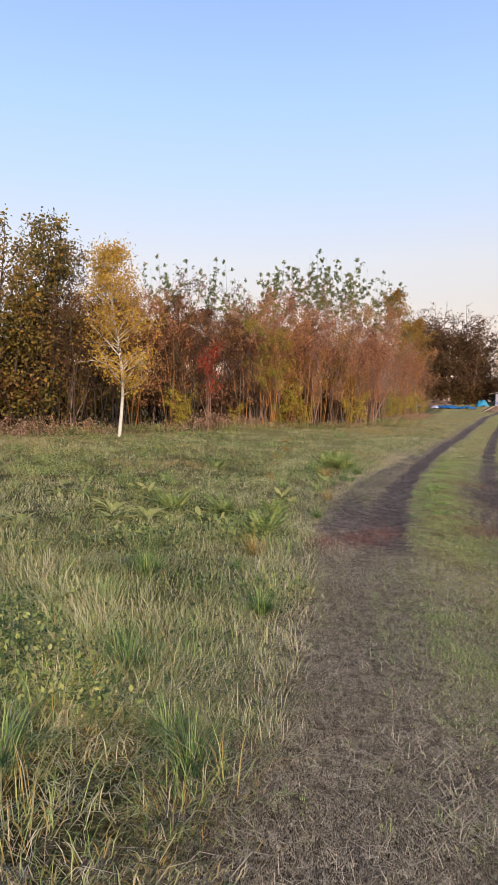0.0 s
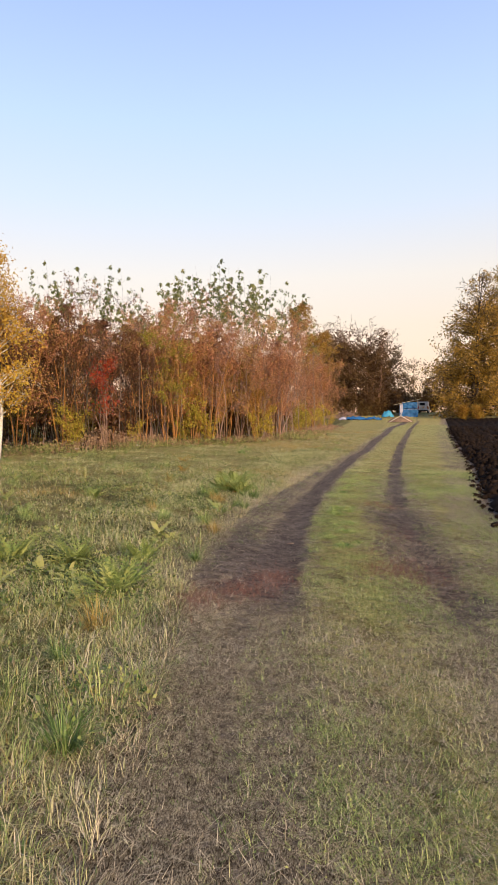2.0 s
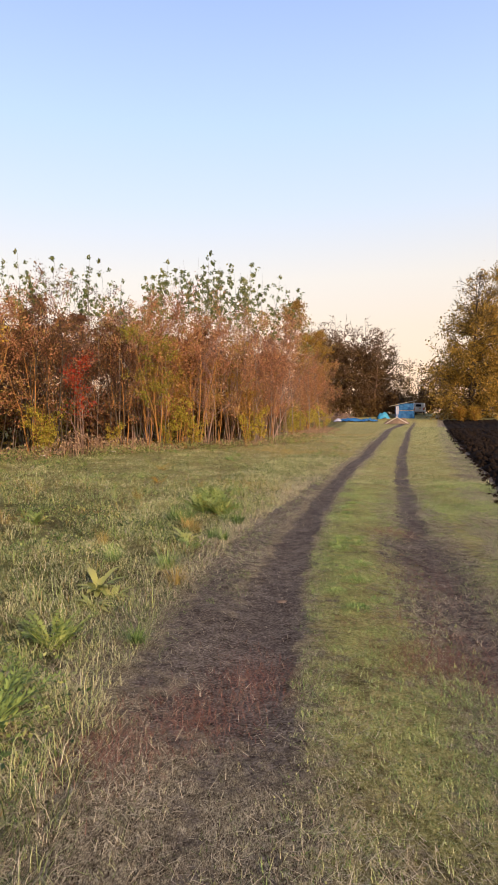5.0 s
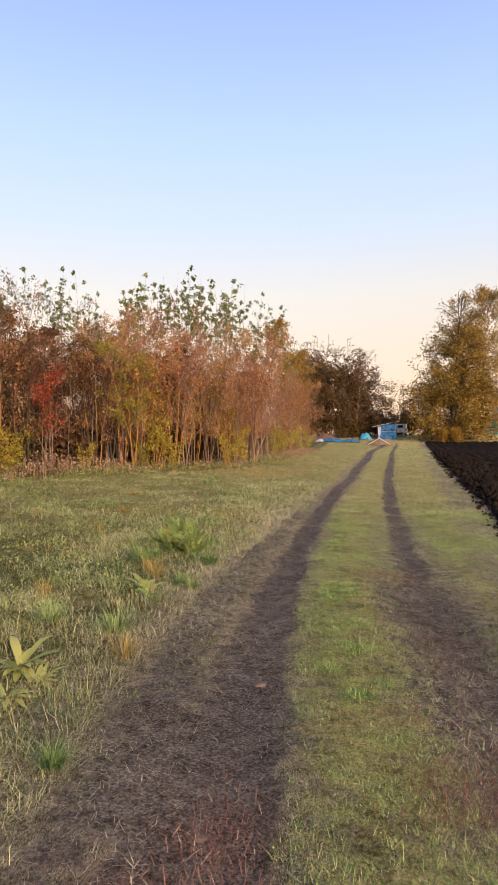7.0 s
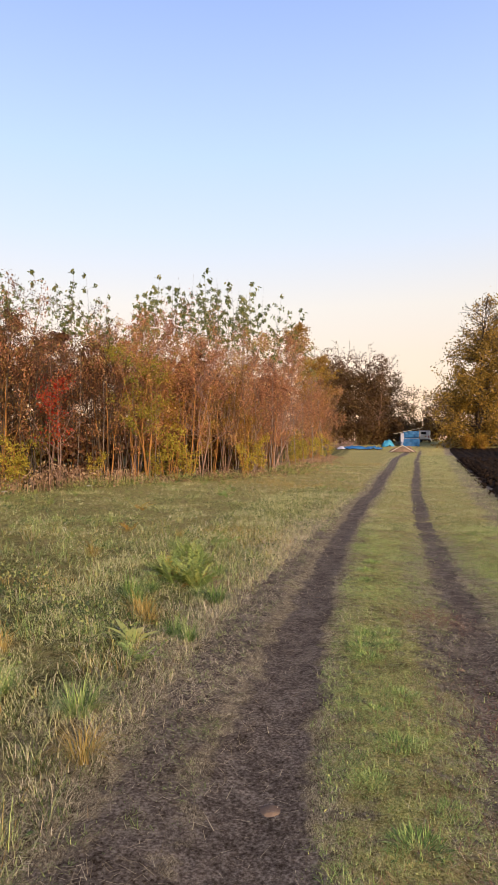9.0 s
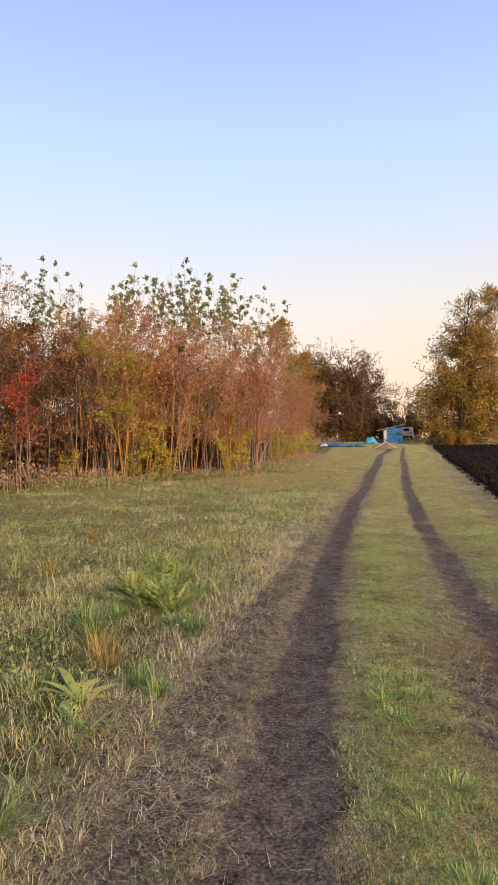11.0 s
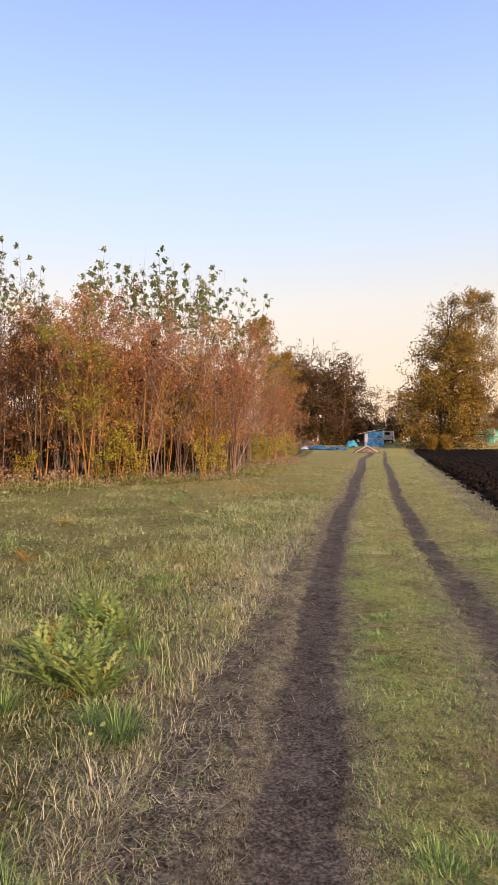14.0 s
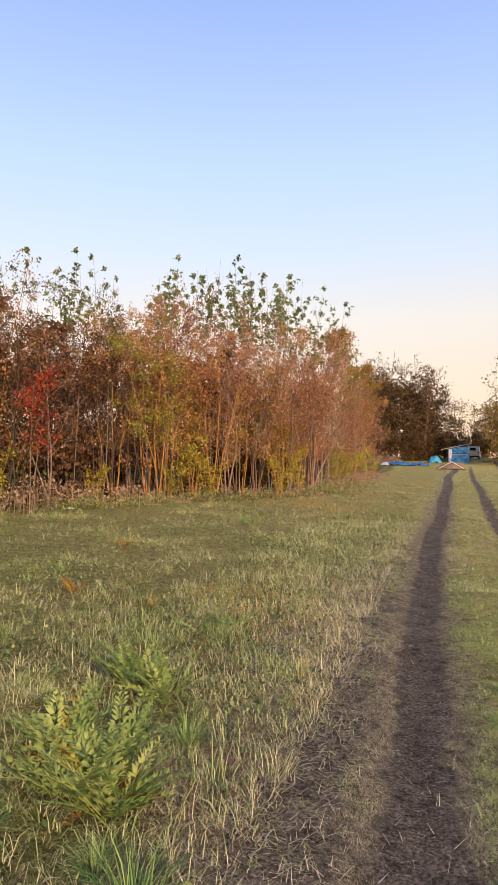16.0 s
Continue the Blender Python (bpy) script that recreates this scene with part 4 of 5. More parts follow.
def zone(x, y):
    """How much of the spot is meadow, verge, trodden straw."""
    dl, dr = x - rut_left(y), x - rut_right(y)
    w = 0.25 * wobble(x, y, 2.3) + 0.12 * wobble(x, y, 6.1, 2.0)
    meadow = np.clip((-dl - np.interp(y, [2, 5.5, 8, 12, 16, 22], [0.42, 0.5, 0.85, 0.8, 0.6, 0.5]) + w) / 0.35, 0, 1)
    bare_l = np.maximum(np.clip((0.33 - np.abs(dl - 0.03)) / 0.12, 0, 1) * np.interp(y, [2, 6.6, 7.6], [0.4, 0.5, 0.97]), np.clip((0.42 - np.abs(dl + 0.18)) / 0.14, 0, 1) * np.clip((y - 6.9) / 0.7, 0, 0.8) * np.clip((10.2 - y) / 1.8, 0, 1))
    bare_r = np.maximum(bell(dr, 0.21) * np.clip((y - 5.5) / 3, 0, 0.9), 0.7 * bell(dr + 0.05, 0.4) * np.clip((y - 7.6) / 1.0, 0, 1) * np.clip((13.8 - y) / 1.8, 0, 1))
    bare_e = np.clip((x - field_edge(y) + 0.15) / 0.2, 0, 1)
    return meadow, np.clip(1 - np.maximum(np.maximum(bare_l, bare_r), bare_e), 0, 1), w


def wedge(n, y0, y1, seed, fall=1.0, left=True):
    """Spots in the widening stretch of ground beside and ahead of the path."""
    r = np.random.default_rng(seed)
    y = y0 + (y1 - y0) * r.uniform(0, 1, n) ** fall
    w = r.uniform(0, 1, n)
    a, b = -0.62 * y - 0.6, 0.46 * y + 1.3
    return a + (b - a) * w, y, r


def tufts(hx, hy, per, radius, r):
    """Blades in tussocks: spots about shared hearts, leaning away from them."""
    a = r.uniform(0, 2 * np.pi, (len(hx), per))
    d = radius * np.sqrt(r.uniform(0, 1, (len(hx), per))) * r.uniform(0.5, 1.4, (len(hx), 1))
    big = np.repeat(0.45 + 1.0 * r.uniform(0, 1, len(hx)) ** 2.2, per)
    return (hx[:, None] + d * np.cos(a)).ravel(), (hy[:, None] + d * np.sin(a)).ravel(), (a + r.normal(0, 0.6, a.shape)).ravel(), big


def grass_kind(x, y, s, r):
    """Patches where green, straw-pale or golden blades prevail."""
    kind = wobble(x, y, s, 4.0) + r.normal(0, 0.4, len(x))
    return kind < 0.22, (kind >= 0.22) & (kind < 0.44), kind >= 0.44


def thinned(keep, *arrays):
    return [v[keep] for v in arrays]


# meadow, near and far
hx, hy, r = wedge(9500, 0.8, 18, 61, 1.15)
m, free, w = zone(hx, hy)
hx, hy = thinned(r.uniform(0, 1, len(hx)) < m * np.clip(0.7 + 0.8 * wobble(hx, hy, 3.4, 2.2), 0.15, 1), hx, hy)
x, y, az, big = tufts(hx, hy, 24, 0.10, r)
n = len(x)
far = 1 + np.clip(y - 12, 0, 20) * 0.05
L, W, lean = (0.06 + 0.15 * r.uniform(0, 1, n) ** 1.6) * big * np.interp(y, [2, 7], [0.72, 0.95]), 0.0038 * far * r.uniform(0.6, 1.3, n), np.clip(r.normal(np.interp(y, [2, 7, 10], [1.3, 1.25, 1.12]), 0.3, n), 0.1, 1.55)
near_meadow = [blades(x[k], y[k], L[k], W[k], lean[k], 62 + j, azimuth=az[k]) for j, k in enumerate(grass_kind(x, y, 0.7, r))]
hx, hy, r = wedge(27000, 15, 52, 65, 1.05)
clumpy = np.clip(0.55 + 0.7 * wobble(hx, hy, 1.9, 3.0) + 0.5 * wobble(hx, hy, 4.3, 1.0), 0.12, 1)
hx, hy = thinned((hx < rut_left(hy) - 0.5) & (hx > wood_edge(hy) - 1.0) & (r.uniform(0, 1, len(hx)) < clumpy), hx, hy)
x, y, az, big = tufts(hx, hy, 20, 0.16, r)
n = len(x)
L, W, lean = (0.06 + 0.10 * r.uniform(0, 1, n)) * big, 0.0058 * (1 + (y - 15) * 0.045) * r.uniform(0.7, 1.3, n), np.clip(r.normal(1.1, 0.3, n), 0.1, 1.5)
far_meadow = [blades(x[k], y[k], L[k], W[k], lean[k], 66 + j, 1, az[k]) for j, k in enumerate(grass_kind(x, y, 0.4, r))]
# taller clumps with hollows between them
hx, hy, r = wedge(1500, 2.0, 19, 261, 1.1)
hx, hy = thinned(r.uniform(0, 1, len(hx)) < zone(hx, hy)[0], hx, hy)
x, y, az, big = tufts(hx, hy, 56, 0.15, r)
n = len(x)
L, W, lean = (0.10 + 0.16 * r.uniform(0, 1, n)) * np.clip(big, 0.5, 1.2), 0.0036 * r.uniform(0.6, 1.3, n), np.clip(r.normal(1.05, 0.35, n), 0.1, 1.5)
clump_sets = [blades(x[k], y[k], L[k], W[k], lean[k], 262 + j, azimuth=az[k]) for j, k in enumerate(grass_kind(x, y, 1.3, r))]
# long grass laid over by wind beside the start of the path
x, y, r = wedge(90000, 1.0, 9, 161, 1.2)
m, free, w = zone(x, y)
x, y = thinned((r.uniform(0, 1, len(x)) < m * np.clip(0.32 + 0.9 * wobble(x, y, 1.3, 7.0) + 0.6 * wobble(x, y, 4.3, 2.0), 0.05, 1)), x, y)
n = len(x)
flow = 2.6 + 3.6 * wobble(x, y, 1.3, 1.5) + r.normal(0, 0.6, n)
L, W, lean = r.uniform(0.09, 0.25, n) * (1 + 0.5 * wobble(x, y, 2.2, 3.0)), 0.0040 * r.uniform(0.7, 1.3, n), np.clip(r.normal(1.28, 0.2, n), 0.4, 1.55)
laid = [blades(x[k], y[k], L[k], W[k], lean[k], 162 + j, azimuth=flow[k]) for j, k in enumerate((r.uniform(0, 1, n) < 0.62, r.uniform(0, 1, n) < 0.16))]
near_meadow[0] = (np.concatenate([near_meadow[0][0], laid[0][0]]), np.concatenate([near_meadow[0][1], laid[0][1] + len(near_meadow[0][0])]))
near_meadow[1] = (np.concatenate([near_meadow[1][0], laid[1][0]]), np.concatenate([near_meadow[1][1], laid[1][1] + len(near_meadow[1][0])]))
# matted grass close beside the left rut
r = np.random.default_rng(171)
hy = 3.0 + 26 * r.uniform(0, 1, 6600) ** 1.5
hx = rut_left(hy) - np.interp(hy, [5, 8, 12, 16, 22], [0.45, 0.75, 0.7, 0.5, 0.45]) - 2.2 * r.uniform(0, 1, len(hy)) ** 1.2
x, y, az, big = tufts(hx, hy, 18, 0.09, r)
n = len(x)
L, W, lean = (0.05 + 0.13 * r.uniform(0, 1, n) ** 1.3) * np.clip(big, 0.5, 1.2), 0.0028 * (1 + np.clip(y - 12, 0, 20) * 0.07) * r.uniform(0.7, 1.3, n), np.clip(r.normal(1.1, 0.28, n), 0.2, 1.5)
dry = r.uniform(0, 1, n) < np.clip(0.6 - 0.75 * (rut_left(y) - x - 0.6) + 0.4 * wobble(x, y, 1.4, 3.0), 0.12, 0.85) * np.clip((30 - y) / 14, 0.3, 1) * np.interp(y, [6, 7.5], [0.5, 1.0])
for j, k in enumerate((~dry, dry)):
    v, q = blades(x[k], y[k], L[k], W[k], lean[k], 172 + j, 2, az[k])
    near_meadow[j] = (np.concatenate([near_meadow[j][0], v]), np.concatenate([near_meadow[j][1], q + len(near_meadow[j][0])]))
# the meadow goes on to the left and behind
r = np.random.default_rng(181)
hx, hy = r.uniform(-14, -0.3, 5200), r.uniform(-6, 20, 5200)
hx, hy = thinned((hx < rut_left(hy) - 0.5) & (hx > wood_edge(hy)) & ((hx < -0.62 * hy - 0.4) | (hy < 1.2)), hx, hy)
x, y, az, big = tufts(hx, hy, 12, 0.16, r)
n = len(x)
v, q = blades(x, y, (0.08 + 0.14 * r.uniform(0, 1, n)) * big, 0.008 * r.uniform(0.7, 1.3, n), np.clip(r.normal(0.9, 0.3, n), 0.1, 1.4), 182, 1, az)
near_meadow[0] = (np.concatenate([near_meadow[0][0], v]), np.concatenate([near_meadow[0][1], q + len(near_meadow[0][0])]))
lawn("meadow_grass", BLADE_GREEN, "green and yellowing tussocks of meadow grass", [near_meadow[0], far_meadow[0]])
lawn("lush_clumps", BLADE_LUSH, "clumps of long green grass in the meadow", [clump_sets[0]])
lawn("withered_grass", BLADE_STRAW, "withered pale stalks among the meadow grass", [near_meadow[1], far_meadow[1], clump_sets[1]])
lawn("golden_grass", BLADE_GOLD, "golden autumn grass of the meadow", [near_meadow[2], far_meadow[2], clump_sets[2]])

# short turf between the ruts and on the verge
r = np.random.default_rng(71)
hy = 1.2 + 19 * r.uniform(0, 1, 105000) ** 1.3
x0, x1 = rut_left(hy) - 0.9, np.minimum(field_edge(hy), 0.46 * hy + 1.8)
hx = x0 + (x1 - x0) * r.uniform(0, 1, len(hy))
m, free, w = zone(hx, hy)
thin = np.where(hx < rut_left(hy) - 0.05, 0.22, 1.0)
k = r.uniform(0, 1, len(hx)) < thin * (1 - 0.75 * m) * free ** 2 * np.clip(0.62 + 0.5 * wobble(hx, hy, 6.3, 2.0) + 0.4 * wobble(hx, hy, 1.7, 1.0), 0.12, 1)
hx, hy = thinned(k & (hx < field_edge(hy) - 0.05), hx, hy)
x, y, az, big = tufts(hx, hy, 10, 0.038, r)
lush = np.clip(0.85 + 0.15 * np.clip((y - 4.5) / 4, 0, 1) + 0.5 * wobble(x, y, 1.7, 1.0), 0, 1)
n = len(x)
far = 1 + np.clip(y - 12, 0, 20) * 0.08
sort = 0.5 * wobble(x, y, 1.5, 3.0) + 0.7 * np.repeat(r.normal(0, 0.30, len(hx)), 10) + r.normal(0, 0.18, n)
fresh, dead = sort > 0.08 - 0.32 * np.clip((y - 6) / 4, 0, 1), sort < -0.30
L, W, lean = r.uniform(0.02, 0.055, n) * np.clip(big, 0.5, 1.25) * (0.75 + 0.4 * lush), 0.0027 * far * r.uniform(0.6, 1.3, n), np.clip(r.normal(1.05, 0.32, n), 0.1, 1.5)
verge = blades(x[fresh], y[fresh], L[fresh], W[fresh], lean[fresh], 72, 1, az[fresh])
k = ~fresh & ~dead
verge_pale = blades(x[k], y[k], L[k], W[k], lean[k], 73, 1, az[k])
verge_dead = blades(x[dead], y[dead], L[dead] * 1.2, W[dead], np.clip(lean[dead] + 0.25, 0, 1.52), 76, 1)
r = np.random.default_rng(74)
y = 19 + 56 * r.uniform(0, 1, 95000) ** 1.7
x = rut_left(y) - 0.4 + (field_edge(y) - rut_left(y) + 0.3) * r.uniform(0, 1, len(y))
m, free, w = zone(x, y)
x, y = thinned(r.uniform(0, 1, len(x)) < free ** 2 * np.clip(0.6 + 0.6 * wobble(x, y, 2.9, 2.0) + 0.5 * wobble(x, y, 7.0, 1.0), 0.12, 1), x, y)
n = len(x)
verge_far = blades(x, y, r.uniform(0.04, 0.08, n), 0.0075 * (1 + (y - 19) * 0.05), r.uniform(0.6, 1.35, n), 75, 1)
lawn("verge_grass", BLADE_LUSH, "short green grass between and beside the ruts", [verge])
lawn("pale_verge_grass", BLADE_GREEN, "short yellowish grass between and beside the ruts", [verge_pale, verge_far])
lawn("dead_verge_grass", BLADE_STRAW, "short dead grass among the green between the ruts", [verge_dead])

# low leaves of clover, plantain and moss in the sward
def sward(n, y0, y1, left, right, seed, size, keep, tall=0.035, slim=0.6):
    r = np.random.default_rng(seed)
    y = y0 + (y1 - y0) * r.uniform(0, 1, n) ** 1.25
    a, b = left(y), right(y)
    x = a + (b - a) * r.uniform(0, 1, n)
    k = r.uniform(0, 1, n) < keep(x, y)
    x, y = x[k], y[k]
    h = r.uniform(0.0, tall, len(x)) * (1 + 0.8 * wobble(x, y, 6.0, 1.0))
    c = np.stack([x, y, ground_z(x, y) + np.maximum(h, 0.002)], -1)
    v, q = leaf_quads(c, size, r, -0.25, slim)
    q4 = v.reshape(-1, 4, 3)
    q4[:, :, 2] = np.maximum(q4[:, :, 2], c[:, None, 2])
    return q4.reshape(-1, 3), q


def strip_keep(x, y):
    m, free, w = zone(x, y)
    return (1 - 0.5 * m) * free ** 2 * np.interp(y, [2, 6, 8], [0.4, 0.7, 1.0]) * np.clip(0.55 + 0.8 * wobble(x, y, 3.7, 2.5), 0.1, 1)


def meadow_keep(x, y):
    return zone(x, y)[0] * np.clip(2.4 * wobble(x, y, 2.1, 0.5) + 0.6 * wobble(x, y, 5.0, 0.9), 0.03, 1)


def strip_right(y):
    return np.minimum(field_edge(y) - 0.2, 0.46 * y + 1.8)


lawn("clover_sward", SWARD, "low green clover and plantain leaves between the ruts", [sward(90000, 2.5, 20, lambda y: rut_left(y) + 0.12, strip_right, 86, 0.012, strip_keep)])
lawn("meadow_herbs", SWARD, "small green and yellow herb leaves in the meadow", [sward(120000, 3, 24, lambda y: -0.5 * y - 0.8, lambda y: rut_left(y) - 0.4, 87, 0.034, meadow_keep, 0.10)])


def skirt_keep(x, y):
    return np.clip(0.35 + 1.1 * wobble(x, y, 1.3, 2.0) + 0.6 * wobble(x, y, 3.1, 0.6), 0.05, 1) * np.clip((wood_edge(y) + 2.2 - x) / 1.4, 0, 1)


lawn("skirting_weeds", SWARD, "dark green weeds along the foot of the wood", [sward(76000, 16, 46, lambda y: wood_edge(y) - 1.0, lambda y: wood_edge(y) + 2.2, 88, 0.085, skirt_keep, 0.26, 0.24)])

# trodden straw along the ruts
r = np.random.default_rng(81)
y = 1.2 + 19 * r.uniform(0, 1, 430000) ** 1.3
x0, x1 = rut_left(y) - 1.5, np.minimum(field_edge(y) + 0.1, 0.46 * y + 1.8)
x = x0 + (x1 - x0) * r.uniform(0, 1, len(y))
dl, dr, de = x - rut_left(y), x - rut_right(y), x - field_edge(y)
p = np.maximum(bell(dl + 0.55, 0.5) * np.clip((26 - y) / 10, 0.2, 1), 0.6 * bell(dl, 0.45) * np.clip((8.5 - y) / 4, 0.06, 1))
p = np.maximum(p, bell(dr - 0.1, 0.6) * np.clip((18 - y) / 8, 0.2, 1) * 0.7)
p = np.maximum(np.maximum(p, 0.95 * np.clip((8.0 - y) / 2, 0, 1) * (x > -1.1) * np.clip(0.45 + 0.8 * np.abs(dl), 0.45, 1)), 0.7 * bell(de + 0.45, 0.4))
p = p * (1 - np.clip((y - 6.5) / 2, 0, 1) * np.maximum(0.78 * bell(dl, 0.25), 0.4 * bell(dr, 0.22)))
k = (r.uniform(0, 1, len(x)) < p * np.clip(0.65 + 0.8 * wobble(x, y, 1.9, 5.0), 0.12, 1)) & (de < 0.1)
x, y = thinned(k, x, y)
n = len(x)
lawn("trodden_straw", BLADE_STRAW, "flattened dry straw along the wheel ruts", [blades(x, y, r.uniform(0.025, 0.095, n) * (1 + 0.5 * wobble(x, y, 3.0, 1.0)), 0.0027 * (1 + np.clip(y - 11, 0, 20) * 0.09) * r.uniform(0.6, 1.3, n), r.uniform(1.05, 1.54, n), 82, 1)])

# dead stalks and seed heads before the wood
r = np.random.default_rng(91)
n = 3600
y = 14 + 56 * r.uniform(0, 1, n) ** 1.8
d = r.normal(-0.3, 0.8, n)
x = wood_edge(y) + d
L = r.uniform(0.25, 1.0, n) * np.clip(0.55 + 0.6 * wobble(x, y, 0.9, 2.0), 0.2, 1) * np.clip((44 - y) / 16, 0.35, 1)
lean = np.clip(r.normal(0.18, 0.12, n), 0, 0.6)
sv, sq = blades(x, y, L, 0.016, lean, 92)
top = sv.reshape(n, 6, 3)[:, 4:].mean(1)
heads = np.repeat(top, 7, axis=0) + r.normal(0, 0.07, (7 * n, 3)) - np.array([0, 0, 0.06])
hv, hq = leaf_quads(heads, 0.09, r, 0.2, 0.5)
ob = lawn("dead_stalks", DRY_WEED, "tall dead weed stalks with brown seed heads before the wood", [(sv, sq), (hv, hq)])
ob["category"] = "weeds"


def frond_plant(seed, fronds=16, length=0.42, leaflets=13, mat=None, label="", category="weed", group=""):
    """A feathery weed: arching fronds, each a stalk with pairs of leaflets."""
    r = np.random.default_rng(seed)
    root = new("weed")
    for _ in range(fronds):
        a = r.uniform(0, 2 * np.pi)
        p, rad = limb(r, (r.normal(0, 0.03), r.normal(0, 0.03), 0), (np.cos(a) * 0.7, np.sin(a) * 0.7, r.uniform(0.5, 1.4)), length * r.uniform(0.6, 1.2), 0.004, 7, 0.08, -0.10)
        p[:, 2] = np.maximum(p[:, 2], 0.01)
        V, Q = tubes([(p, rad, 3)])
        V, Q = [V], [Q]
        base = len(V[0])
        for j in range(leaflets):
            s = 0.25 + 0.75 * j / (leaflets - 1)
            at, d = point_on(p, min(s, 0.999))
            side = np.cross(d, [0, 0, 1.0])
            side /= np.linalg.norm(side) + 1e-9
            ll = length * 0.15 * (1.15 - abs(s - 0.5)) * r.uniform(0.8, 1.2)
            for e in (-1, 1):
                out = side * e + d * 0.55 + np.array([0, 0, r.normal(0.1, 0.15)])
                out /= np.linalg.norm(out)
                V.append(np.array([at + out * ll * 0.5 + d * ll * 0.2, at + out * ll, at + out * ll * 0.45 - d * ll * 0.18]))
                Q.append(np.array([[3 * int(round(s * 6)), base, base + 1, base + 2]]))
                base += 3
        part("frond", make_mesh("frond", np.concatenate(V), np.concatenate(Q)), mat or WEED_LEAF, root)
    return tagged(root, label, category, group)


def dock_plant(seed, leaves=11, length=0.36, mat=None, label="", group=""):
    """A rosette of broad arching leaves, each folded along its rib."""
    r = np.random.default_rng(seed)
    root = new("broadleaf_weed")
    for _ in range(leaves):
        a = r.uniform(0, 2 * np.pi)
        p, _ = limb(r, (0, 0, 0), (np.cos(a), np.sin(a), r.uniform(0.4, 1.3)), length * r.uniform(0.6, 1.2), 0.004, 7, 0.07, -0.16)
        p[:, 2] = np.maximum(p[:, 2], 0.012)
        side = np.array([-np.sin(a), np.cos(a), 0])
        w = length * 0.10 * np.array([0.08, 0.35, 0.85, 1.0, 0.85, 0.5, 0.03])
        lift = np.array([[0, 0, 0.25]]) * w[:, None] + np.array([[0, 0, 0.1]]) * (w * r.uniform(-1, 1, 7))[:, None]
        P = np.concatenate([p + side * w[:, None] + lift, p, p - side * w[:, None] + lift])
        q = [[c * 7 + j, c * 7 + j + 1, (c + 1) * 7 + j + 1, (c + 1) * 7 + j] for c in (0, 1) for j in range(6)]
        part("leaf", make_mesh("leaf", P, np.array(q)), mat or WEED_LEAF, root, "", True)
    return tagged(root, label, "weed", group)


def plant(protos, spots, seed, low=0.8, high=1.25):
    r = np.random.default_rng(seed)
    for j, (x, y) in enumerate(spots):
        m = pose(x, y, gz(x, y) - 0.01, 0, 0, r.uniform(0, 360))
        s = r.uniform(low, high)
        if j < len(protos):
            ob = protos[j]
            ob.matrix_basis = m
        else:
            ob = copy_thing(protos[j % len(protos)], m)
        ob.scale = (s, s, s)


docks = [dock_plant(300 + j, 14 + 3 * j, 0.32 + 0.04 * j, DOCK_LEAF, "broad-leaved green weed in the meadow grass", "broad-leaved weeds") for j in range(3)]
plant(docks, [(-2.0, 7.15), (-1.75, 7.5), (-2.3, 7.3), (-3.0, 7.8), (-1.4, 7.4), (-2.6, 7.0), (-1.95, 4.5), (-2.2, 4.7), (-3.4, 6.5), (-0.9, 9.4), (-1.0, 9.15), (-1.1, 9.6), (-1.3, 6.6), (-3.9, 8.4), (-2.9, 9.0), (-0.57, 11.66)] + [(-1.2 - 0.16 * j, 6.8 + (j * 0.37) % 1.5) for j in range(12)], 301, 0.5, 0.95)
ferns = [frond_plant(320 + j, 22 + 6 * j, 0.42, 13, None, "feathery green weed in the meadow grass", "weed", "feathery weeds") for j in range(2)]
plant(ferns, [(-0.42, 14.0), (-0.72, 14.2), (-0.96, 6.95), (-1.03, 7.3), (-0.55, 13.8), (-1.0, 8.2), (-0.36, 14.9), (-0.6, 15.1), (-2.2, 7.9), (-1.6, 8.0), (-2.7, 12.5), (-0.3, 13.65)], 321, 0.6, 0.95)
# weeds scattered over the meadow
r = np.random.default_rng(331)
wild = []
while len(wild) < 46:
    y = r.uniform(8, 34)
    x = r.uniform(-0.5 * y, 0) + float(rut_left(y)) - 0.9
    if x > float(wood_edge(y)) + 1.0:
        wild.append((x, y))
low_weeds = [frond_plant(335 + j, 10, 0.26, 7, None if j else BLADE_LUSH, "low leafy weed among the meadow grass", "weed", "low weeds") for j in range(2)]
plant(low_weeds, wild, 332, 0.6, 1.3)
golden = [frond_plant(340, 9, 0.30, 8, OCHRE, "feathery weed turned orange", "weed", "orange weeds")]
plant(golden, [(-0.35, 13.75), (-0.62, 14.05), (-1.9, 17.5), (-2.4, 21.0)], 341)


def tussock(seed, n, length, mat, label, group):
    """One big tuft of long arching blades."""
    r = np.random.default_rng(seed)
    a = r.uniform(0, 2 * np.pi, n)
    d = max(0.07, 1.8 * length if length < 0.2 else 0) * np.sqrt(r.uniform(0, 1, n))
    v, q = blades(d * np.cos(a), d * np.sin(a), length * r.uniform(0.5, 1.2, n), 0.0046 * r.uniform(0.6, 1.3, n), np.clip(r.normal(1.0, 0.38, n), 0.05, 1.5), seed, 2, a + r.normal(0, 0.4, n))
    v[:, 2] -= gz(0, 0)
    v[:, 2] = np.maximum(v[:, 2], 0)
    return tagged(part("grass_tuft", make_mesh("grass_tuft", v, q), mat), label, "grass tuft", group, "stuff")


greens = [tussock(360 + j, 210, 0.28, BLADE_LUSH, "tuft of long green grass", "green tufts") for j in range(3)]
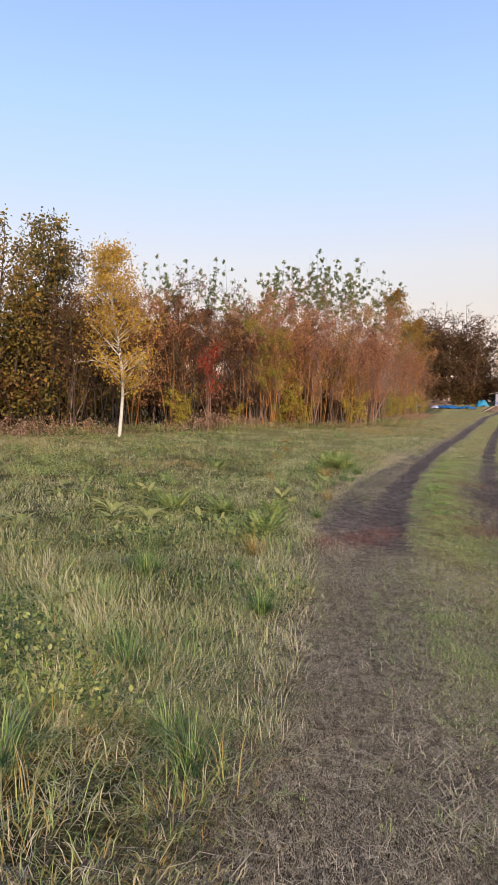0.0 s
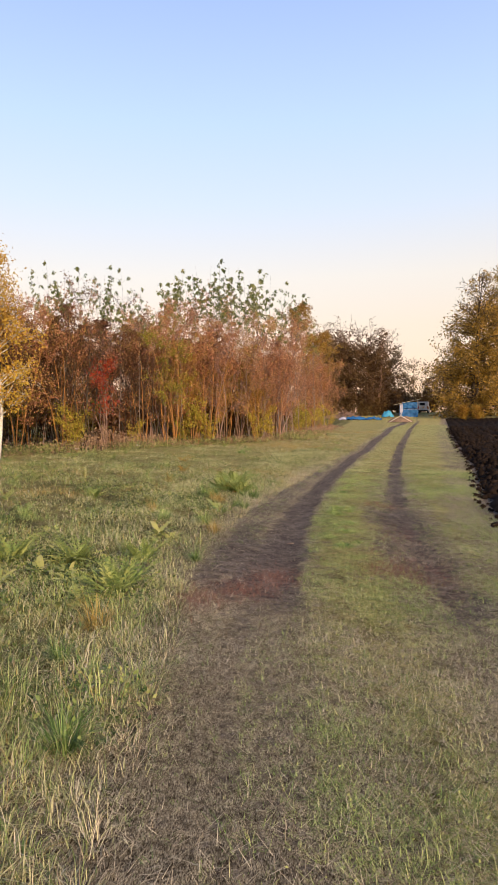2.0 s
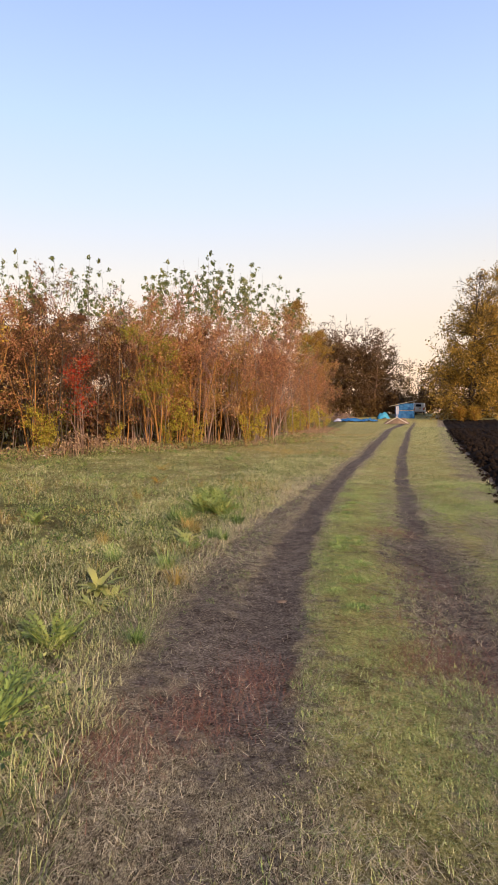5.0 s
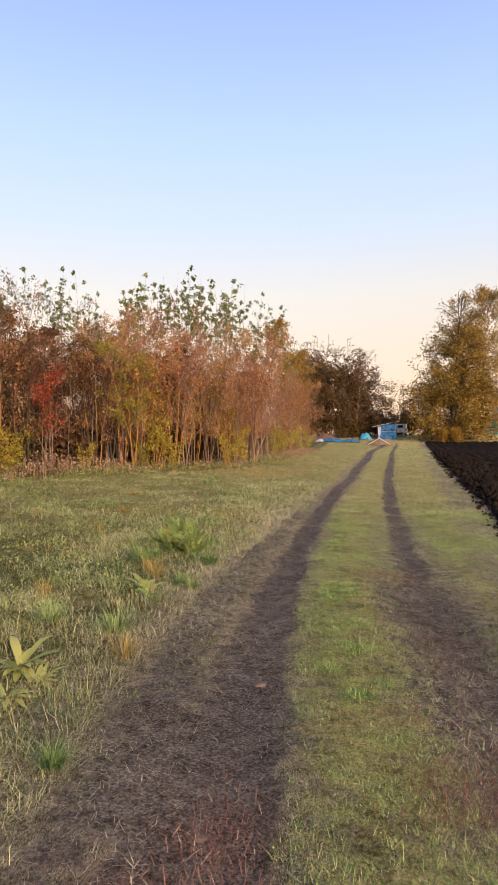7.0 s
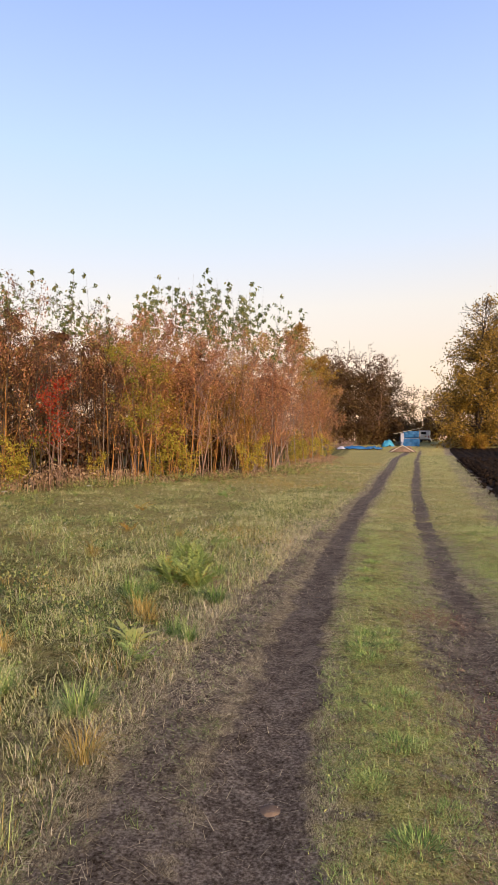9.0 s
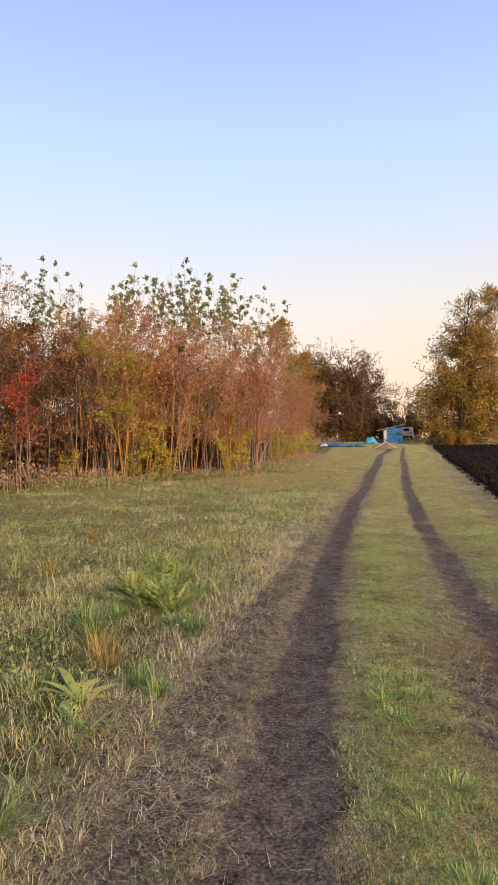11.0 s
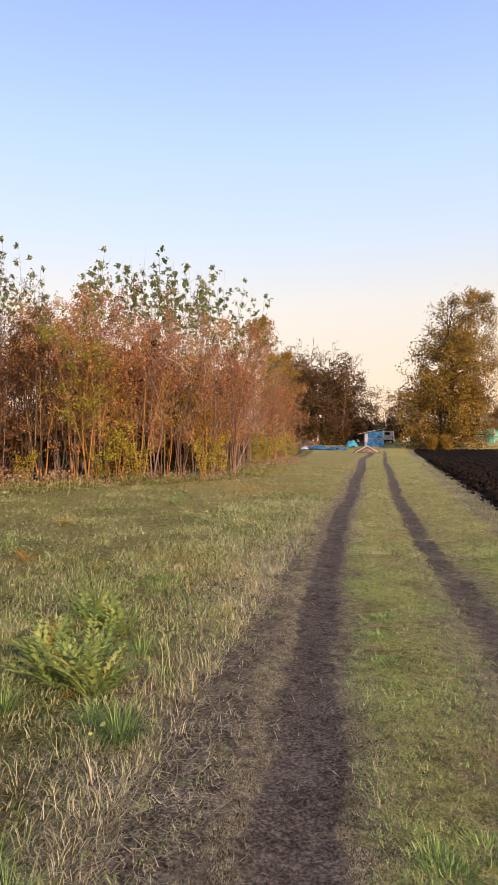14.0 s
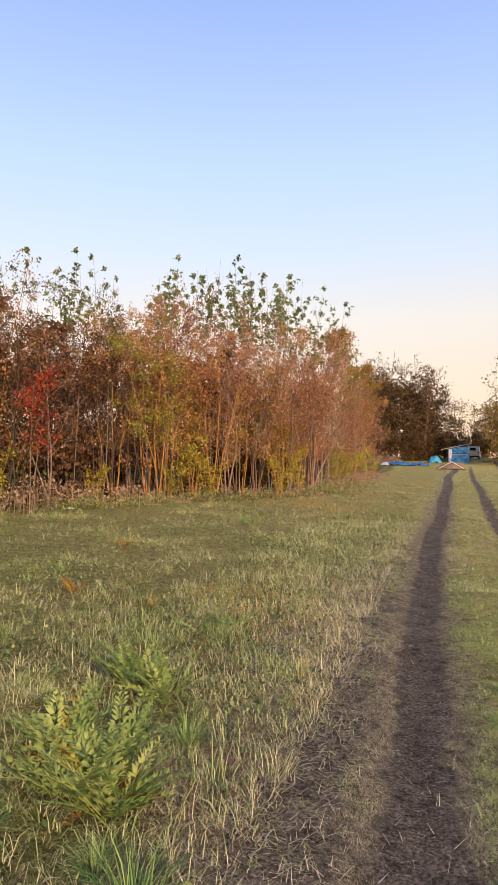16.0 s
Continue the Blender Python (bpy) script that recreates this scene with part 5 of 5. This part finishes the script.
plant(greens, [(-0.59, 2.78), (-0.75, 3.0), (-1.3, 2.6), (-0.16, 11.78), (-0.30, 11.95), (-1.15, 3.6), (-0.6, 4.6), (-0.95, 5.6), (-0.62, 10.4), (-0.75, 13.4), (-0.95, 13.2), (-0.12, 14.4), (-0.5, 8.4), (-1.2, 10.6), (-0.25, 13.3), (-0.05, 13.1), (-1.6, 5.2), (-0.8, 12.9)], 361, 0.6, 1.1)
clover = [tussock(390 + j, 380, 0.065, BLADE_LUSH, "low patch of fresh green grass and clover", "clover patches") for j in range(2)]
plant(clover, [(1.23, 11.83), (1.43, 11.9), (1.3, 12.1), (1.28, 12.2), (1.5, 12.25), (1.25, 11.6), (1.1, 9.3), (1.3, 9.6), (0.99, 9.8), (1.2, 10.2), (1.6, 14.0), (1.62, 14.4), (1.72, 15.0), (1.9, 15.6), (1.15, 10.6), (1.35, 10.9)], 391, 0.6, 1.05)
yellows = [tussock(380 + j, 110, 0.28, BLADE_GOLD, "tuft of golden dry grass", "golden tufts") for j in range(2)]
plant(yellows, [(-0.65, 12.4), (-0.55, 12.25), (-0.71, 12.66), (-0.9, 6.2), (-0.45, 9.9), (-1.5, 11.4), (-1.0, 17.2), (-1.9, 15.3)], 381, 0.6, 1.1)

# reddish dead grass where the wheels turn
r = np.random.default_rng(95)
spots = [(1.44, 8.8, 0.28, 0.35), (1.75, 8.0, 0.3, 0.4), (2.05, 12.9, 0.20, 0.22), (1.42, 8.2, 0.2, 0.2), (0.02, 7.4, 0.16, 0.2), (0.3, 7.9, 0.15, 0.25), (1.8, 10.4, 0.3, 0.5), (-0.35, 7.0, 0.16, 0.2), (0.1, 14.2, 0.15, 0.4)]
P = np.concatenate([np.stack([r.normal(a, c, 1500), r.normal(b, d, 1500)], -1) for a, b, c, d in spots])
lawn("reddish_dry_grass", BLADE_RED, "patches of dead reddish grass in the ruts", [blades(P[:, 0], P[:, 1], r.uniform(0.025, 0.08, len(P)), 0.003, r.uniform(0.6, 1.5, len(P)), 96, 1)])


def white_umbel(seed):
    """A thin stalk with a flat head of white florets."""
    r = np.random.default_rng(seed)
    root = new("white_flower")
    p, rad = limb(r, (0, 0, 0), (0.1, 0, 1), 0.55, 0.005, 5, 0.05)
    part("stalk", make_mesh("stalk", *tubes([(p, rad, 4)])), WEED_LEAF, root)
    c = p[-1] + np.stack([r.normal(0, 0.06, 40), r.normal(0, 0.06, 40), r.normal(0, 0.012, 40)], -1)
    part("flower_head", make_mesh("flower_head", *leaf_quads(c, 0.035, r, 0.0, 0.9)), WHITE_PAINT, root, "flat head of white florets")
    return tagged(root, "white umbel flower among the meadow grass", "flower", "white flowers")


plant([white_umbel(401)], [(-4.4, 23.9), (-5.9, 22.0)], 402, 0.45, 0.6)


def stone(seed):
    r = np.random.default_rng(seed)
    bm = bmesh.new()
    bmesh.ops.create_icosphere(bm, subdivisions=2, radius=0.06)
    for v in bm.verts:
        v.co *= 1 + r.normal(0, 0.06)
        v.co.z *= 0.35
    me = bpy.data.meshes.new("stone")
    bm.to_mesh(me)
    bm.free()
    return tagged(part("stone", me, EARTH, None, "", True), "flat earthy stone lying in the rut", "stone", "stones")


plant([stone(411), stone(412)], [(0.22, 7.98), (1.0, 13.6), (0.5, 9.6), (1.9, 11.5)], 413, 0.6, 1.1)
